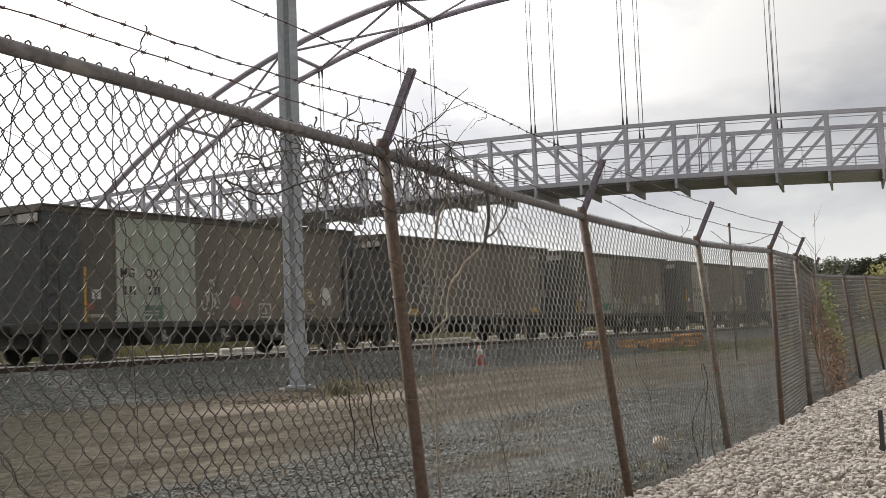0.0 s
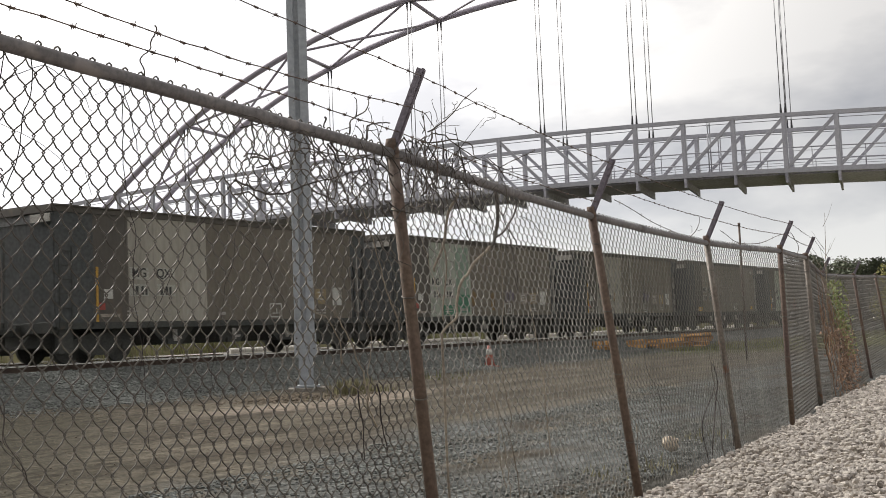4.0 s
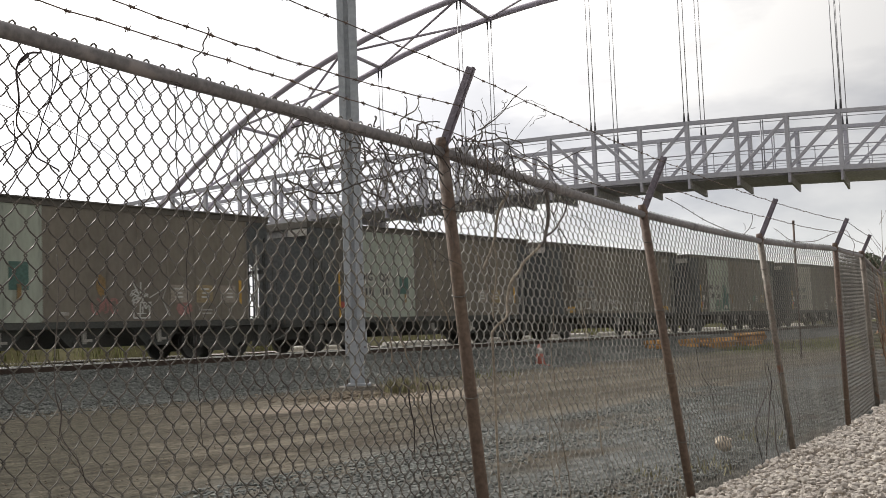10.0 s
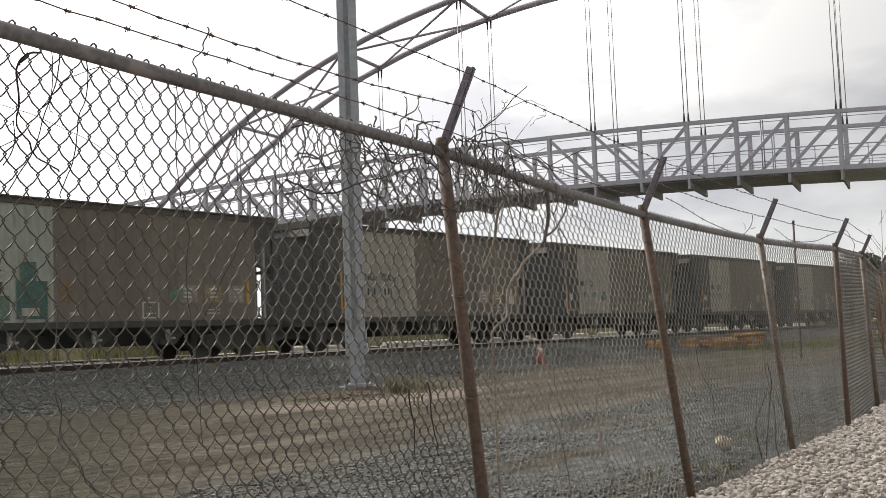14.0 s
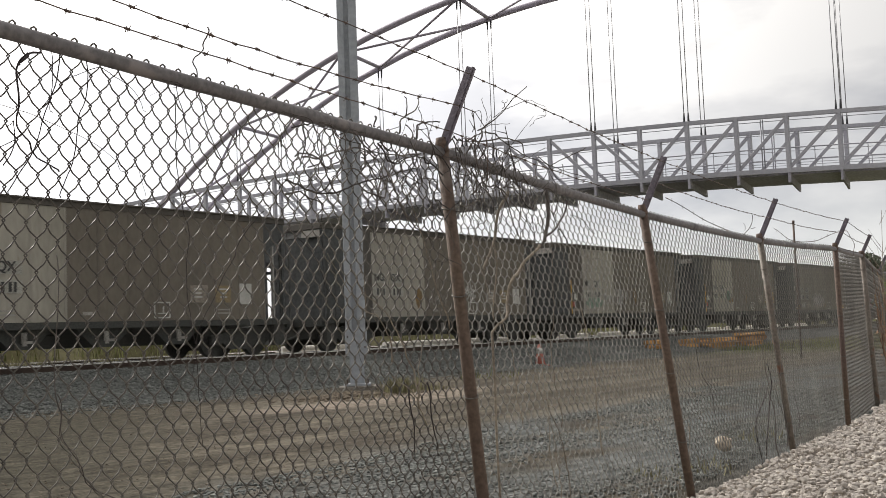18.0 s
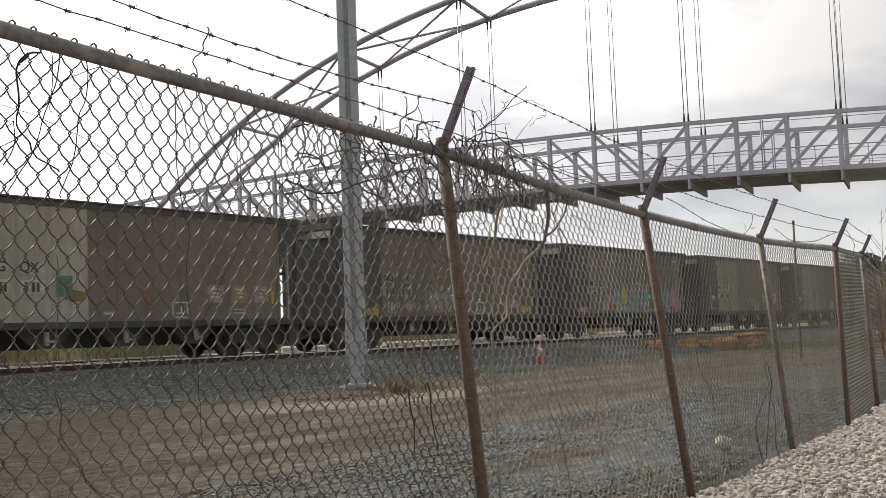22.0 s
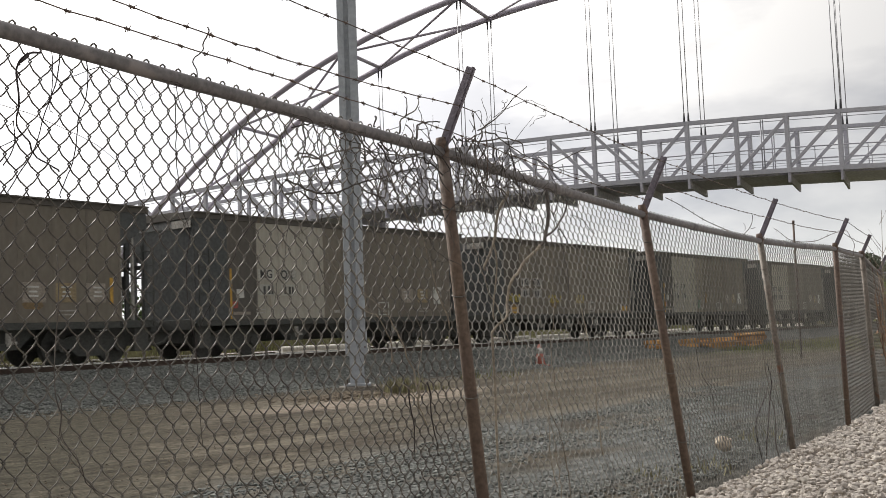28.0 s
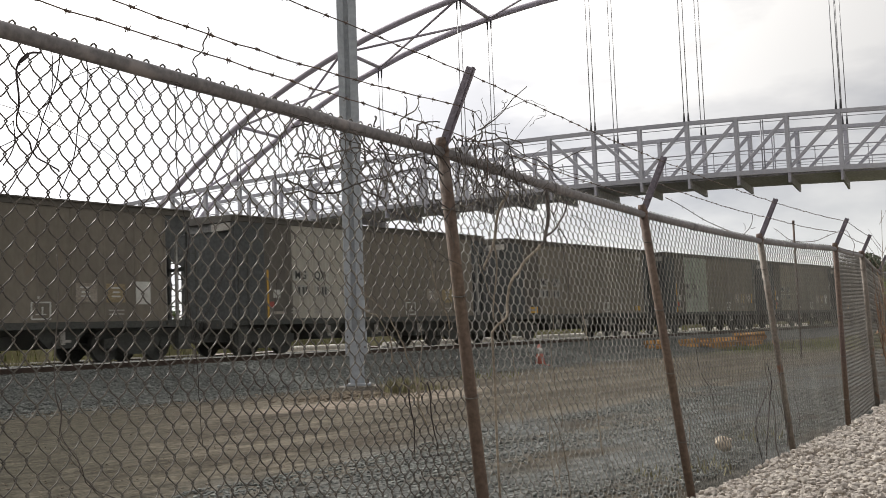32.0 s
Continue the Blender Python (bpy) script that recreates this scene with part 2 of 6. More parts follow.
def ground_material():
    """Brown packed dirt with wheel tracks, streaks of blue-grey gravel near the fence, grass far off; the near left is
    dimmed for lens vignetting.
    """
    m = bpy.data.materials.new("yard_ground")
    m.use_nodes = True
    n, l = m.node_tree.nodes, m.node_tree.links
    bsdf = n["Principled BSDF"]
    bsdf.inputs["Roughness"].default_value, bsdf.inputs["Specular IOR Level"].default_value = 1.0, 0.06
    co = n.new("ShaderNodeTexCoord")

    def math_node(op, a, b=None):
        x = n.new("ShaderNodeMath")
        x.operation = op
        for i, v in enumerate((a, b)):
            if v is None:
                continue
            if isinstance(v, (int, float)):
                x.inputs[i].default_value = v
            else:
                l.new(v, x.inputs[i])
        return x.outputs[0]

    def tex(scale, detail, sx=1.0, sy=1.0):
        mp = n.new("ShaderNodeMapping")
        mp.inputs["Scale"].default_value = (sx, sy, 1)
        l.new(co.outputs["Object"], mp.inputs["Vector"])
        t = n.new("ShaderNodeTexNoise")
        t.inputs["Scale"].default_value, t.inputs["Detail"].default_value = scale, detail
        l.new(mp.outputs[0], t.inputs["Vector"])
        return t.outputs["Fac"]

    def span(v, a, b):
        r = n.new("ShaderNodeMapRange")
        r.inputs[1].default_value, r.inputs[2].default_value = a, b
        l.new(v, r.inputs[0])
        return r.outputs[0]

    def mix(fac, a, b, kind="MIX"):
        x = n.new("ShaderNodeMix")
        x.data_type, x.blend_type = "RGBA", kind
        for s, v in ((0, fac), (6, a), (7, b)):
            if isinstance(v, (tuple, float)):
                x.inputs[s].default_value = (*v, 1) if isinstance(v, tuple) else v
            else:
                l.new(v, x.inputs[s])
        return x.outputs[2]

    sep = n.new("ShaderNodeSeparateXYZ")
    l.new(co.outputs["Object"], sep.inputs[0])
    x, y = sep.outputs[0], sep.outputs[1]
    # distance from the fence line, which drifts from y 3.2 at x 4.8 to 6.5 at x 35
    off = math_node("SUBTRACT", y, math_node("ADD", 2.6, math_node("MULTIPLY", x, 0.11)))
    wob = math_node("MULTIPLY", math_node("SUBTRACT", tex(0.45, 4), 0.5), 3.0)
    off2 = math_node("ADD", off, wob)
    stone_n = tex(16, 3)
    streak = tex(0.7, 4, 0.3, 1.4)
    dirt = mix(span(tex(0.5, 6, 0.5, 1.3), 0.35, 0.65), (0.092, 0.082, 0.065), (0.136, 0.12, 0.095))
    dirt = mix(span(streak, 0.42, 0.6), dirt, (0.064, 0.0545, 0.0435))
    gravel = mix(span(stone_n, 0.35, 0.65), (0.055, 0.059, 0.059), (0.16, 0.168, 0.167))
    near = math_node("MULTIPLY", math_node("MULTIPLY", span(off2, 4.6, 3.0), span(math_node("ADD", x, wob), 5.5, 7.0)), span(tex(0.8, 6, 0.4, 1.2), 0.38, 0.54))
    fleck = span(tex(5.0, 8), 0.56, 0.62)
    col = mix(near, dirt, gravel)
    col = mix(math_node("MULTIPLY", fleck, 0.16), col, gravel)
    # pale dusty patch before the column
    px = math_node("POWER", math_node("DIVIDE", math_node("SUBTRACT", x, 17.4), 3.7), 2.0)
    py = math_node("POWER", math_node("DIVIDE", math_node("SUBTRACT", y, 13.9), 1.15), 2.0)
    patch = span(math_node("ADD", math_node("ADD", px, py), math_node("MULTIPLY", wob, 0.5)), 1.3, 0.5)
    col = mix(math_node("MULTIPLY", patch, 0.75), col, (0.235, 0.2, 0.165))
    # darker soil colour at the near end of the yard, painted for lens vignetting
    near_dim = math_node("MULTIPLY", span(math_node("ADD", x, wob), 11.0, 6.0), 0.35)
    col = mix(near_dim, col, (0.062, 0.054, 0.042))
    # the same vignetting put into the colour down the near-left corner
    corner_dim = math_node("ADD", math_node("SUBTRACT", y, math_node("MULTIPLY", x, 1.1)), math_node("MULTIPLY", wob, 0.6))
    col = mix(math_node("MULTIPLY", span(corner_dim, -0.6, 2.6), span(y, 19.5, 17.0)), col, (0.054, 0.049, 0.037))
    grass = math_node("MULTIPLY", span(x, 42.0, 54.0), span(tex(0.35, 6, 0.4, 1.0), 0.28, 0.42))
    col = mix(grass, col, (0.135, 0.145, 0.05))
    rough = mix(span(tex(4.0, 12, 0.8, 1.25), 0.34, 0.66), (0.62, 0.62, 0.61), (1.36, 1.35, 1.34))
    col = mix(1.0, col, rough, "MULTIPLY")
    grain = mix(span(tex(28, 4), 0.3, 0.7), (0.55, 0.55, 0.55), (1.35, 1.34, 1.32))
    col = mix(1.0, col, grain, "MULTIPLY")
    l.new(col, bsdf.inputs["Base Color"])
    b = n.new("ShaderNodeBump")
    b.inputs["Strength"].default_value, b.inputs["Distance"].default_value = 0.8, 0.06
    l.new(math_node("ADD", tex(14, 5), tex(3.5, 4)), b.inputs["Height"])
    l.new(b.outputs["Normal"], bsdf.inputs["Normal"])
    return m


M_GROUND = ground_material()
M_BED = mat("ballast_shoulder", (0.12, 0.124, 0.116), (0.096, 0.1, 0.094), 0.95, 0, 0.8, 13, (0.144, 0.148, 0.138), 0.6, bump=0.5, grain=0.5)
M_FARLAND = mat("far_scrub", (0.062, 0.057, 0.024), (0.088, 0.078, 0.033), 0.9, 0, 0.05, 1.5, bump=0)


# ---- mesh building ----
class Shape:
    """Gathers vertices and faces of one mesh."""

    def __init__(self):
        self.v, self.f = [], []

    def add(self, verts, faces):
        k = len(self.v)
        self.v += [tuple(p) for p in verts]
        self.f += [tuple(i + k for i in q) for q in faces]
        return self

    def box(self, c, s, m=None):
        """A box with its long edges chamfered."""
        hx, hy, hz = s[0] / 2, s[1] / 2, s[2] / 2
        a = max(range(3), key=lambda i: s[i])
        h = [hx, hy, hz]
        u, w = [i for i in range(3) if i != a]
        ch = 0.12 * min(h[u], h[w])
        ring = [(h[u] - ch, -h[w]), (h[u], -h[w] + ch), (h[u], h[w] - ch), (h[u] - ch, h[w]), (-h[u] + ch, h[w]), (-h[u], h[w] - ch), (-h[u], -h[w] + ch), (-h[u] + ch, -h[w])]
        verts = []
        for e in (-h[a], h[a]):
            for p, q in ring:
                co = [0, 0, 0]
                co[a], co[u], co[w] = e, p, q
                co = Vector(co)
                if m is not None:
                    co = m @ co
                verts.append((co[0] + c[0], co[1] + c[1], co[2] + c[2]))
        flip = (u, w) == (0, 2)
        faces = [(i, (i + 1) % 8, (i + 1) % 8 + 8, i + 8) for i in range(8)] + [tuple(range(7, -1, -1)), tuple(range(8, 16))]
        if flip:
            faces = [tuple(reversed(q)) for q in faces]
        return self.add(verts, faces)

    def tube(self, pts, r, n=6, r2=None, caps=True):
        pts = [Vector(p) for p in pts]
        verts, faces = [], []
        last = None
        for i, p in enumerate(pts):
            d = (pts[min(i + 1, len(pts) - 1)] - pts[max(i - 1, 0)])
            d = d.normalized() if d.length > 1e-9 else Vector((0, 0, 1))
            ref = last if last is not None else (Vector((0, 0, 1)) if abs(d.z) < 0.9 else Vector((1, 0, 0)))
            a = (ref - d * ref.dot(d))
            a = a.normalized() if a.length > 1e-6 else d.orthogonal().normalized()
            last = a
            b = d.cross(a)
            rr = r if r2 is None else r + (r2 - r) * i / max(1, len(pts) - 1)
            for k in range(n):
                t = 2 * math.pi * k / n
                verts.append(p + (a * math.cos(t) + b * math.sin(t)) * rr)
        for i in range(len(pts) - 1):
            for k in range(n):
                faces.append((i * n + k, i * n + (k + 1) % n, (i + 1) * n + (k + 1) % n, (i + 1) * n + k))
        if caps:
            faces += [tuple(range(n - 1, -1, -1)), tuple(range((len(pts) - 1) * n, len(pts) * n))]
        return self.add(verts, faces)

    def sweep(self, pts, w, h):
        """A rectangular member that follows pts, w wide and h high."""
        pts = [Vector(p) for p in pts]
        verts, faces = [], []
        for i, p in enumerate(pts):
            d = (pts[min(i + 1, len(pts) - 1)] - pts[max(i - 1, 0)]).normalized()
            b = Vector((0, 0, 1)).cross(d).normalized()
            a = d.cross(b)
            verts += [p + b * w / 2 + a * h / 2, p - b * w / 2 + a * h / 2, p - b * w / 2 - a * h / 2, p + b * w / 2 - a * h / 2]
        for i in range(len(pts) - 1):
            for k in range(4):
                faces.append((i * 4 + k, i * 4 + (k + 1) % 4, i * 4 + (k + 1) % 4 + 4, i * 4 + k + 4))
        n = len(verts)
        faces += [(3, 2, 1, 0), (n - 4, n - 3, n - 2, n - 1)]
        return self.add(verts, faces)

    def bar(self, a, b, w, h):
        """A rectangular bar from a to b, h along the upright."""
        a, b = Vector(a), Vector(b)
        d = b - a
        x = d.normalized()
        ref = Vector((0, 0, 1)) if abs(x.z) < 0.95 else Vector((0, 1, 0))
        y = ref.cross(x).normalized()
        z = x.cross(y)
        m = Matrix((x, y, z)).transposed()
        return self.box((a + b) / 2, (d.length, w, h), m)

    def prism(self, outline, depth, axis):
        """A polygon in the plane of the other two axes, thickened along axis by depth = (low, high)."""
        n, verts = len(outline), []
        for e in depth:
            for p in outline:
                co = list(p)
                co.insert(axis, e)
                verts.append(co)
        faces = [(i, (i + 1) % n, (i + 1) % n + n, i + n) for i in range(n)] + [tuple(range(n - 1, -1, -1)), tuple(range(n, 2 * n))]
        return self.add(verts, faces)

    def stone(self, c, r, rng, detail=0, rough=(0.8, 1.16)):
        """A faceted stone of uneven shape."""
        v, f = STONE[detail]
        s = [r * rng.uniform(0.75, 1.25), r * rng.uniform(0.75, 1.25), r * rng.uniform(0.5, 0.85)]
        a = rng.uniform(0, 6.28)
        ca, sa = math.cos(a), math.sin(a)
        out = []
        for p in v:
            k = rng.uniform(*rough)
            x, y, z = p[0] * s[0] * k, p[1] * s[1] * k, p[2] * s[2] * k
            out.append((c[0] + x * ca - y * sa, c[1] + x * sa + y * ca, c[2] + z))
        return self.add(out, f)

    def mesh(self, name):
        me = bpy.data.meshes.new(name)
        me.from_pydata(self.v, [], self.f)
        bm = bmesh.new()
        if len(self.f) < 4000:
            bm.from_mesh(me)
            bmesh.ops.recalc_face_normals(bm, faces=bm.faces)
            bm.to_mesh(me)
        bm.free()
        me.update()
        return me


def ico(sub):
    bm = bmesh.new()
    bmesh.ops.create_icosphere(bm, subdivisions=sub, radius=1)
    out = [tuple(v.co) for v in bm.verts], [tuple(v.index for v in f.verts) for f in bm.faces]
    bm.free()
    return out


STONE = {0: ico(1), 1: ico(2)}


def part(name, shape, material, parent=None, label="", smooth=False, m=None):
    """Links a shape, or a ready mesh, as one mesh object."""
    me = shape if isinstance(shape, bpy.types.Mesh) else shape.mesh(name)
    if not me.materials:
        me.materials.append(material)
    if smooth and not isinstance(shape, bpy.types.Mesh):
        me.polygons.foreach_set("use_smooth", [True] * len(me.polygons))
    ob = new(name, me)
    if parent is not None:
        ob.parent = parent
    if m is not None:
        ob.matrix_basis = m
    if label:
        tagged(ob, label)
    return ob


def empty(name, at=(0, 0, 0)):
    ob = new(name)
    ob.empty_display_size = 0.2
    ob.location = at
    return ob


# ---- ground, one sheet to the horizon ----
def fence_line(x):
    return 2.75 + 0.105 * x


def ground_height(x, y):
    d = y - fence_line(x)
    z = -0.09 + 0.09 * min(1.0, max(0.0, d / 4.0))
    z -= 0.3 * min(1.0, max(0.0, -(d + 0.05) * 1.6))
    near = max(0.0, 1.0 - max(0.0, math.hypot(x - 15, y - 10) - 25) / 30)
    z += near * (0.05 * noise.noise((x * 0.35, y * 0.6, 0.3)) + 0.022 * noise.noise((x * 1.7, y * 2.4, 4.0)))
    return z


def build_ground():
    xs = [-900, -400, -150, -60, -30, -15] + [i * 0.5 for i in range(-20, 100)] + [52 + 3 * i for i in range(20)] + [130, 170, 250, 400, 700, 1300]
    ys = [-900, -400, -150, -60, -30, -15] + [i * 0.5 for i in range(-20, 60)] + [30 + 3 * i for i in range(14)] + [90, 150, 250, 400, 700, 1300]
    s = Shape()
    s.v = [(x, y, ground_height(x, y)) for y in ys for x in xs]
    w = len(xs)
    s.f = [(j * w + i, j * w + i + 1, (j + 1) * w + i + 1, (j + 1) * w + i) for j in range(len(ys) - 1) for i in range(w - 1)]
    g = part("ground", s, M_GROUND, smooth=True)
    tagged(g, "brown packed dirt yard with gravel streaks", "ground", kind="structure")


build_ground()
TRACK_Y, RAIL_Z = 26.15, 0.83


def build_track():
    s = Shape()
    prof = [(19.6, -0.03), (20.6, 0.12), (22.2, 0.42), (23.4, 0.6), (24.4, 0.65), (28.0, 0.65), (29.5, 0.5), (31.0, 0.42), (36.5, 0.42), (38.5, 0.3), (41.5, -0.05)]
    xs = [-60 + 1.2 * i for i in range(0, 160)] + [140, 180, 240, 320, 420]
    n = len(prof)
    rng = random.Random(3)
    for x in xs:
        for i, (y, z) in enumerate(prof):
            edge = 0.0 if 3 < i < 9 else 0.008
            s.v.append((x, y + rng.uniform(-0.3, 0.3) * (i == 0) + rng.uniform(-0.06, 0.06) * (i == 1), z + rng.uniform(-edge, edge) * (0 < i < n - 1)))
    s.f = [(j * n + i, (j + 1) * n + i, (j + 1) * n + i + 1, j * n + i + 1) for j in range(len(xs) - 1) for i in range(n - 1)]
    part_bed = part("track_bed", s, M_BED)
    tagged(part_bed, "blue-grey crushed stone ballast bed of the tracks", "ballast", kind="structure")
    for cy, name, lab in ((TRACK_Y, "railway_track", "main track with polished rails on dark ties"), (33.6, "railway_track", "second track behind the train with rusty rails")):
        base = empty(name, (0, cy, 0))
        tagged(base, lab, "railway track", "tracks")
        for dy in (-0.755, 0.755):
            r = Shape()
            for z, wd, ht in ((RAIL_Z - 0.155, 0.14, 0.03), (RAIL_Z - 0.09, 0.03, 0.12)):
                r.bar((-60, dy, z), (420, dy, z), wd, ht)
            rail = part("rail", r, M_RUST, base)
            part("rail_head", Shape().bar((-60, dy, RAIL_Z - 0.018), (420, dy, RAIL_Z - 0.018), 0.072, 0.036), M_SHINE, rail, "polished steel rail head")
        tie = Shape().box((0, 0, 0), (0.23, 2.6, 0.18)).mesh("tie")
        tie.materials.append(M_TIE)
        for i in range(140):
            part("tie", tie, M_TIE, base, m=pose(4 + 0.55 * i, random.uniform(-0.05, 0.05), 0.585, 0, 0, random.uniform(-1, 1)))


build_track()


# ---- chain-link fence ----
# foot and head of each post along the fence
POSTS = [((-4.4, 2.35, -0.1), (-4.5, 2.4, 2.16)), ((-1.35, 2.6, -0.08), (-1.5, 2.66, 2.15)), ((1.75, 2.9, -0.07), (1.58, 2.95, 2.178)),
         ((4.852, 3.208, -0.072), (4.618, 3.249, 2.119)), ((7.982, 3.476, -0.093), (7.688, 3.61, 2.034)),
         ((11.111, 3.747, -0.123), (10.835, 3.856, 1.997)), ((13.879, 3.998, -0.093), (13.702, 3.967, 2.039)),
         ((17.395, 4.575, -0.05), (17.182, 4.595, 2.122)), ((20.752, 4.893, -0.143), (20.382, 5.181, 1.972)),
         ((25.101, 5.511, -0.081), (24.813, 5.664, 2.063)), ((29.562, 5.942, 0.045), (29.234, 6.159, 2.184)),
         ((35.164, 6.45, 0.142), (34.854, 6.636, 2.296)), ((40.5, 7.0, 0.1), (40.3, 7.1, 2.25))]
FEET = [Vector(p[0]) for p in POSTS]
HEADS = [Vector(p[1]) for p in POSTS]


ARM = [1, 1, 1, 0.97, 0.98, 0.95, 0.84, 0.72, 0.72, 0.76, 0.8, 0.8, 0.8]   # arms farther along are shorter or bent


def fence_at(s, h, out=0.0):
    """A point of the fence: s in post spacings, h from 0 at the ground to 1 at the top rail, out metres to the street side."""
    i = min(max(int(math.floor(s)), 0), len(POSTS) - 2)
    u = s - i
    a, b = FEET[i].lerp(FEET[i + 1], u), HEADS[i].lerp(HEADS[i + 1], u)
    sag = (-0.003 if i == 2 else -0.008) * math.sin(math.pi * u)
    p = a.lerp(b, h) + Vector((0, 0, sag * h))
    d = (HEADS[i + 1] - HEADS[i])
    side = Vector((d.y, -d.x, 0)).normalized()
    return p + side * out


def build_fence():
    base = empty("chain_link_fence", FEET[3])
    tagged(base, "leaning rusty chain-link fence with barbed wire, overgrown by dead vines", "fence")
    inv = Matrix.Translation(-FEET[3])
    rng = random.Random(11)

    def fp(name, shape, material, label="", smooth=True, parent=base):
        shape.v = [tuple(inv @ Vector(p)) for p in shape.v]
        return part(name, shape, material, parent, label, smooth)

    for i, (a, b) in enumerate(zip(FEET, HEADS)):
        grey = i in (5, 7, 8)
        r = 0.032 if i != 7 else 0.042
        d = (b - a).normalized()
        post = fp("post", Shape().tube([a - d * 0.25, a.lerp(b, 0.5) + Vector((0.006, 0.004, 0)), b + d * 0.02], r, 12), M_POST_GREY if grey else M_POST,
                  "weathered grey pipe post" if grey else "rusty brown pipe post")
        for h in (0.18, 0.42, 0.66, 0.9):
            ties = Shape()
            p = a.lerp(b, h + rng.uniform(-0.03, 0.03))
            ties.tube([p + Vector((math.cos(k) * (r + 0.004), math.sin(k) * (r + 0.004), 0.012 * math.sin(k + 1))) for k in [j * 0.5236 for j in range(13)]], 0.004, 4)
            fp("tie_wire", ties, M_WIRE, "", True, post)
        fp("post_cap", Shape().tube([b + d * 0.0, b + d * 0.05, b + d * 0.075], r + 0.006, 10, r - 0.006), M_POST, "", True, post)
        if i < 10:
            side = (HEADS[min(i + 1, 12)] - HEADS[max(i - 1, 0)])
            side = Vector((side.y, -side.x, 0)).normalized()
            tip = b + (side * 0.19 + Vector((0, 0, 0.42))) * ARM[i]
            arm = Shape().bar(b + Vector((0, 0, 0.02)), tip, 0.012, 0.05)
            arm.bar(b + side * 0.012 + Vector((0, 0, 0.02)), tip + side * 0.012, 0.02, 0.01)
            fp("barbed_wire_arm", arm, M_ARM, "angled steel arm", False)
    # top rail, span by span, with couplings
    for i in range(len(POSTS) - 1):
        n = 8
        pts = [fence_at(i + k / n * 0.9999, 1.0) + Vector((0, 0, 0.0)) for k in range(n + 1)]
        rail = fp("top_rail", Shape().tube(pts, 0.027, 10), M_RAIL_PIPE)
        c = 0.35 + 0.3 * rng.random()
        fp("rail_sleeve", Shape().tube([fence_at(i + c - 0.025, 1.0), fence_at(i + c + 0.025, 1.0)], 0.031, 10), M_RAIL_PIPE, "", True, rail)
    # the mesh: zigzag wires that hook into one another
    rows, step = 46, 0.0228
    for i in range(len(POSTS) - 1):
        length = (HEADS[i + 1] - HEADS[i]).length
        wires = 78 if i == 2 else 2 * max(8, round(length / 0.0815))
        near = 2 <= i <= 6

        def wire_at(w, row):
            """Where the boundary w between two wires lies at a row below the rail; the near panel is stretched and hangs askew."""
            if i == 2:
                w += 1.0 - 0.2 * row + 0.0015 * row * row
                return 2.0 + 0.013619 * w - 8.58e-6 * w * w
            return i + w / wires

        s = Shape()
        for w in range(-2 if i == 2 else 0, wires + (8 if i == 2 else 0)):
            pts = []
            s0 = wire_at(w, 0)
            thick = (0.0026 + 0.0005 * min(1.0, 1.4 * max(0.0, s0 - 2)) if i == 2 else 0.0028) if near else 0.003
            for k in range(rows + 1):
                row = rows - k
                h = 1.017 - step * row
                right = (row + w) % 2
                ss = wire_at(w + (1.08 if right else -0.08), row)
                ripple = 0.012 * noise.noise((ss * 9.0, h * 9.0, 3.0))
                belly = -0.034 - 0.04 * noise.noise((ss * 1.3, h * 2.1, 7.0)) * math.sin(math.pi * min(1, max(0, h)))
                ss += ripple * 0.12
                if ss > i + 1 or ss < i:
                    if ss > i + 1 and len(pts) > 2:
                        break
                    ss = min(max(ss, i + 0.0005), i + 0.9995)
                q = fence_at(ss, h + ripple * 0.2, belly + (0.003 if right else -0.003))
                if pts:
                    # legs that rise to the far end pass in front, the others behind
                    lift = 0.008 if right else -0.008
                    pts.append((pts[-1] + q) / 2 + (fence_at(ss, h, 1.0) - fence_at(ss, h, 0.0)) * lift)
                pts.append(q)
            s.tube(pts, thick, 5 if near else 3, caps=False)
            if w % 2 == 0 and len(pts) == 2 * rows + 1:
                top = pts[-1] - Vector((0.004, 0, 0.036))
                s.tube([top, top + Vector((0.002, 0, 0.03)), top + Vector((0.007, -0.004, 0.044)), top + Vector((0.014, -0.008, 0.048)),
                        top + Vector((0.021, -0.01, 0.042)), top + Vector((0.023, -0.008, 0.026))], 0.0036 if near else 0.004, 5, caps=False)
        # wire tone by panel: dark near, palest at the fourth, duller beyond
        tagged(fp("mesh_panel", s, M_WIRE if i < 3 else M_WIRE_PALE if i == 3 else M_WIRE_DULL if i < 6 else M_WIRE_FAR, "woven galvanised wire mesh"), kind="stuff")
    # barbed wire strands
    for strand, frac in enumerate((1.0, 0.62, 0.26)):
        pts = []
        for i in range(0, 10):
            side = (HEADS[min(i + 1, 12)] - HEADS[max(i - 1, 0)])
            side = Vector((side.y, -side.x, 0)).normalized()
            a = HEADS[i] + (side * 0.19 + Vector((0, 0, 0.4))) * frac * ARM[i]
            if i == 2:
                a = Vector(((1.56, 2.91, 2.635), (1.57, 2.93, 2.424), (1.574, 2.938, 2.298))[strand])
            pts.append(a - Vector((0, 0, 0.02 if strand < 2 else 0.0)))
        for i in range(9):
            if strand == 1 and i == 3:
                # the broken strand hangs down in a loop past the leaning post
                a = pts[i]
                loop = [a, a + Vector((0.1, -0.02, -0.02)), a + Vector((0.17, -0.03, -0.09)), a + Vector((0.2, -0.02, -0.22)), a + Vector((0.22, 0.0, -0.36))]
                fp("barbed_wire", Shape().tube(loop, 0.0028, 4), M_BARB, "broken strand curling down")
                continue
            if strand == 2 and i > 3:
                continue
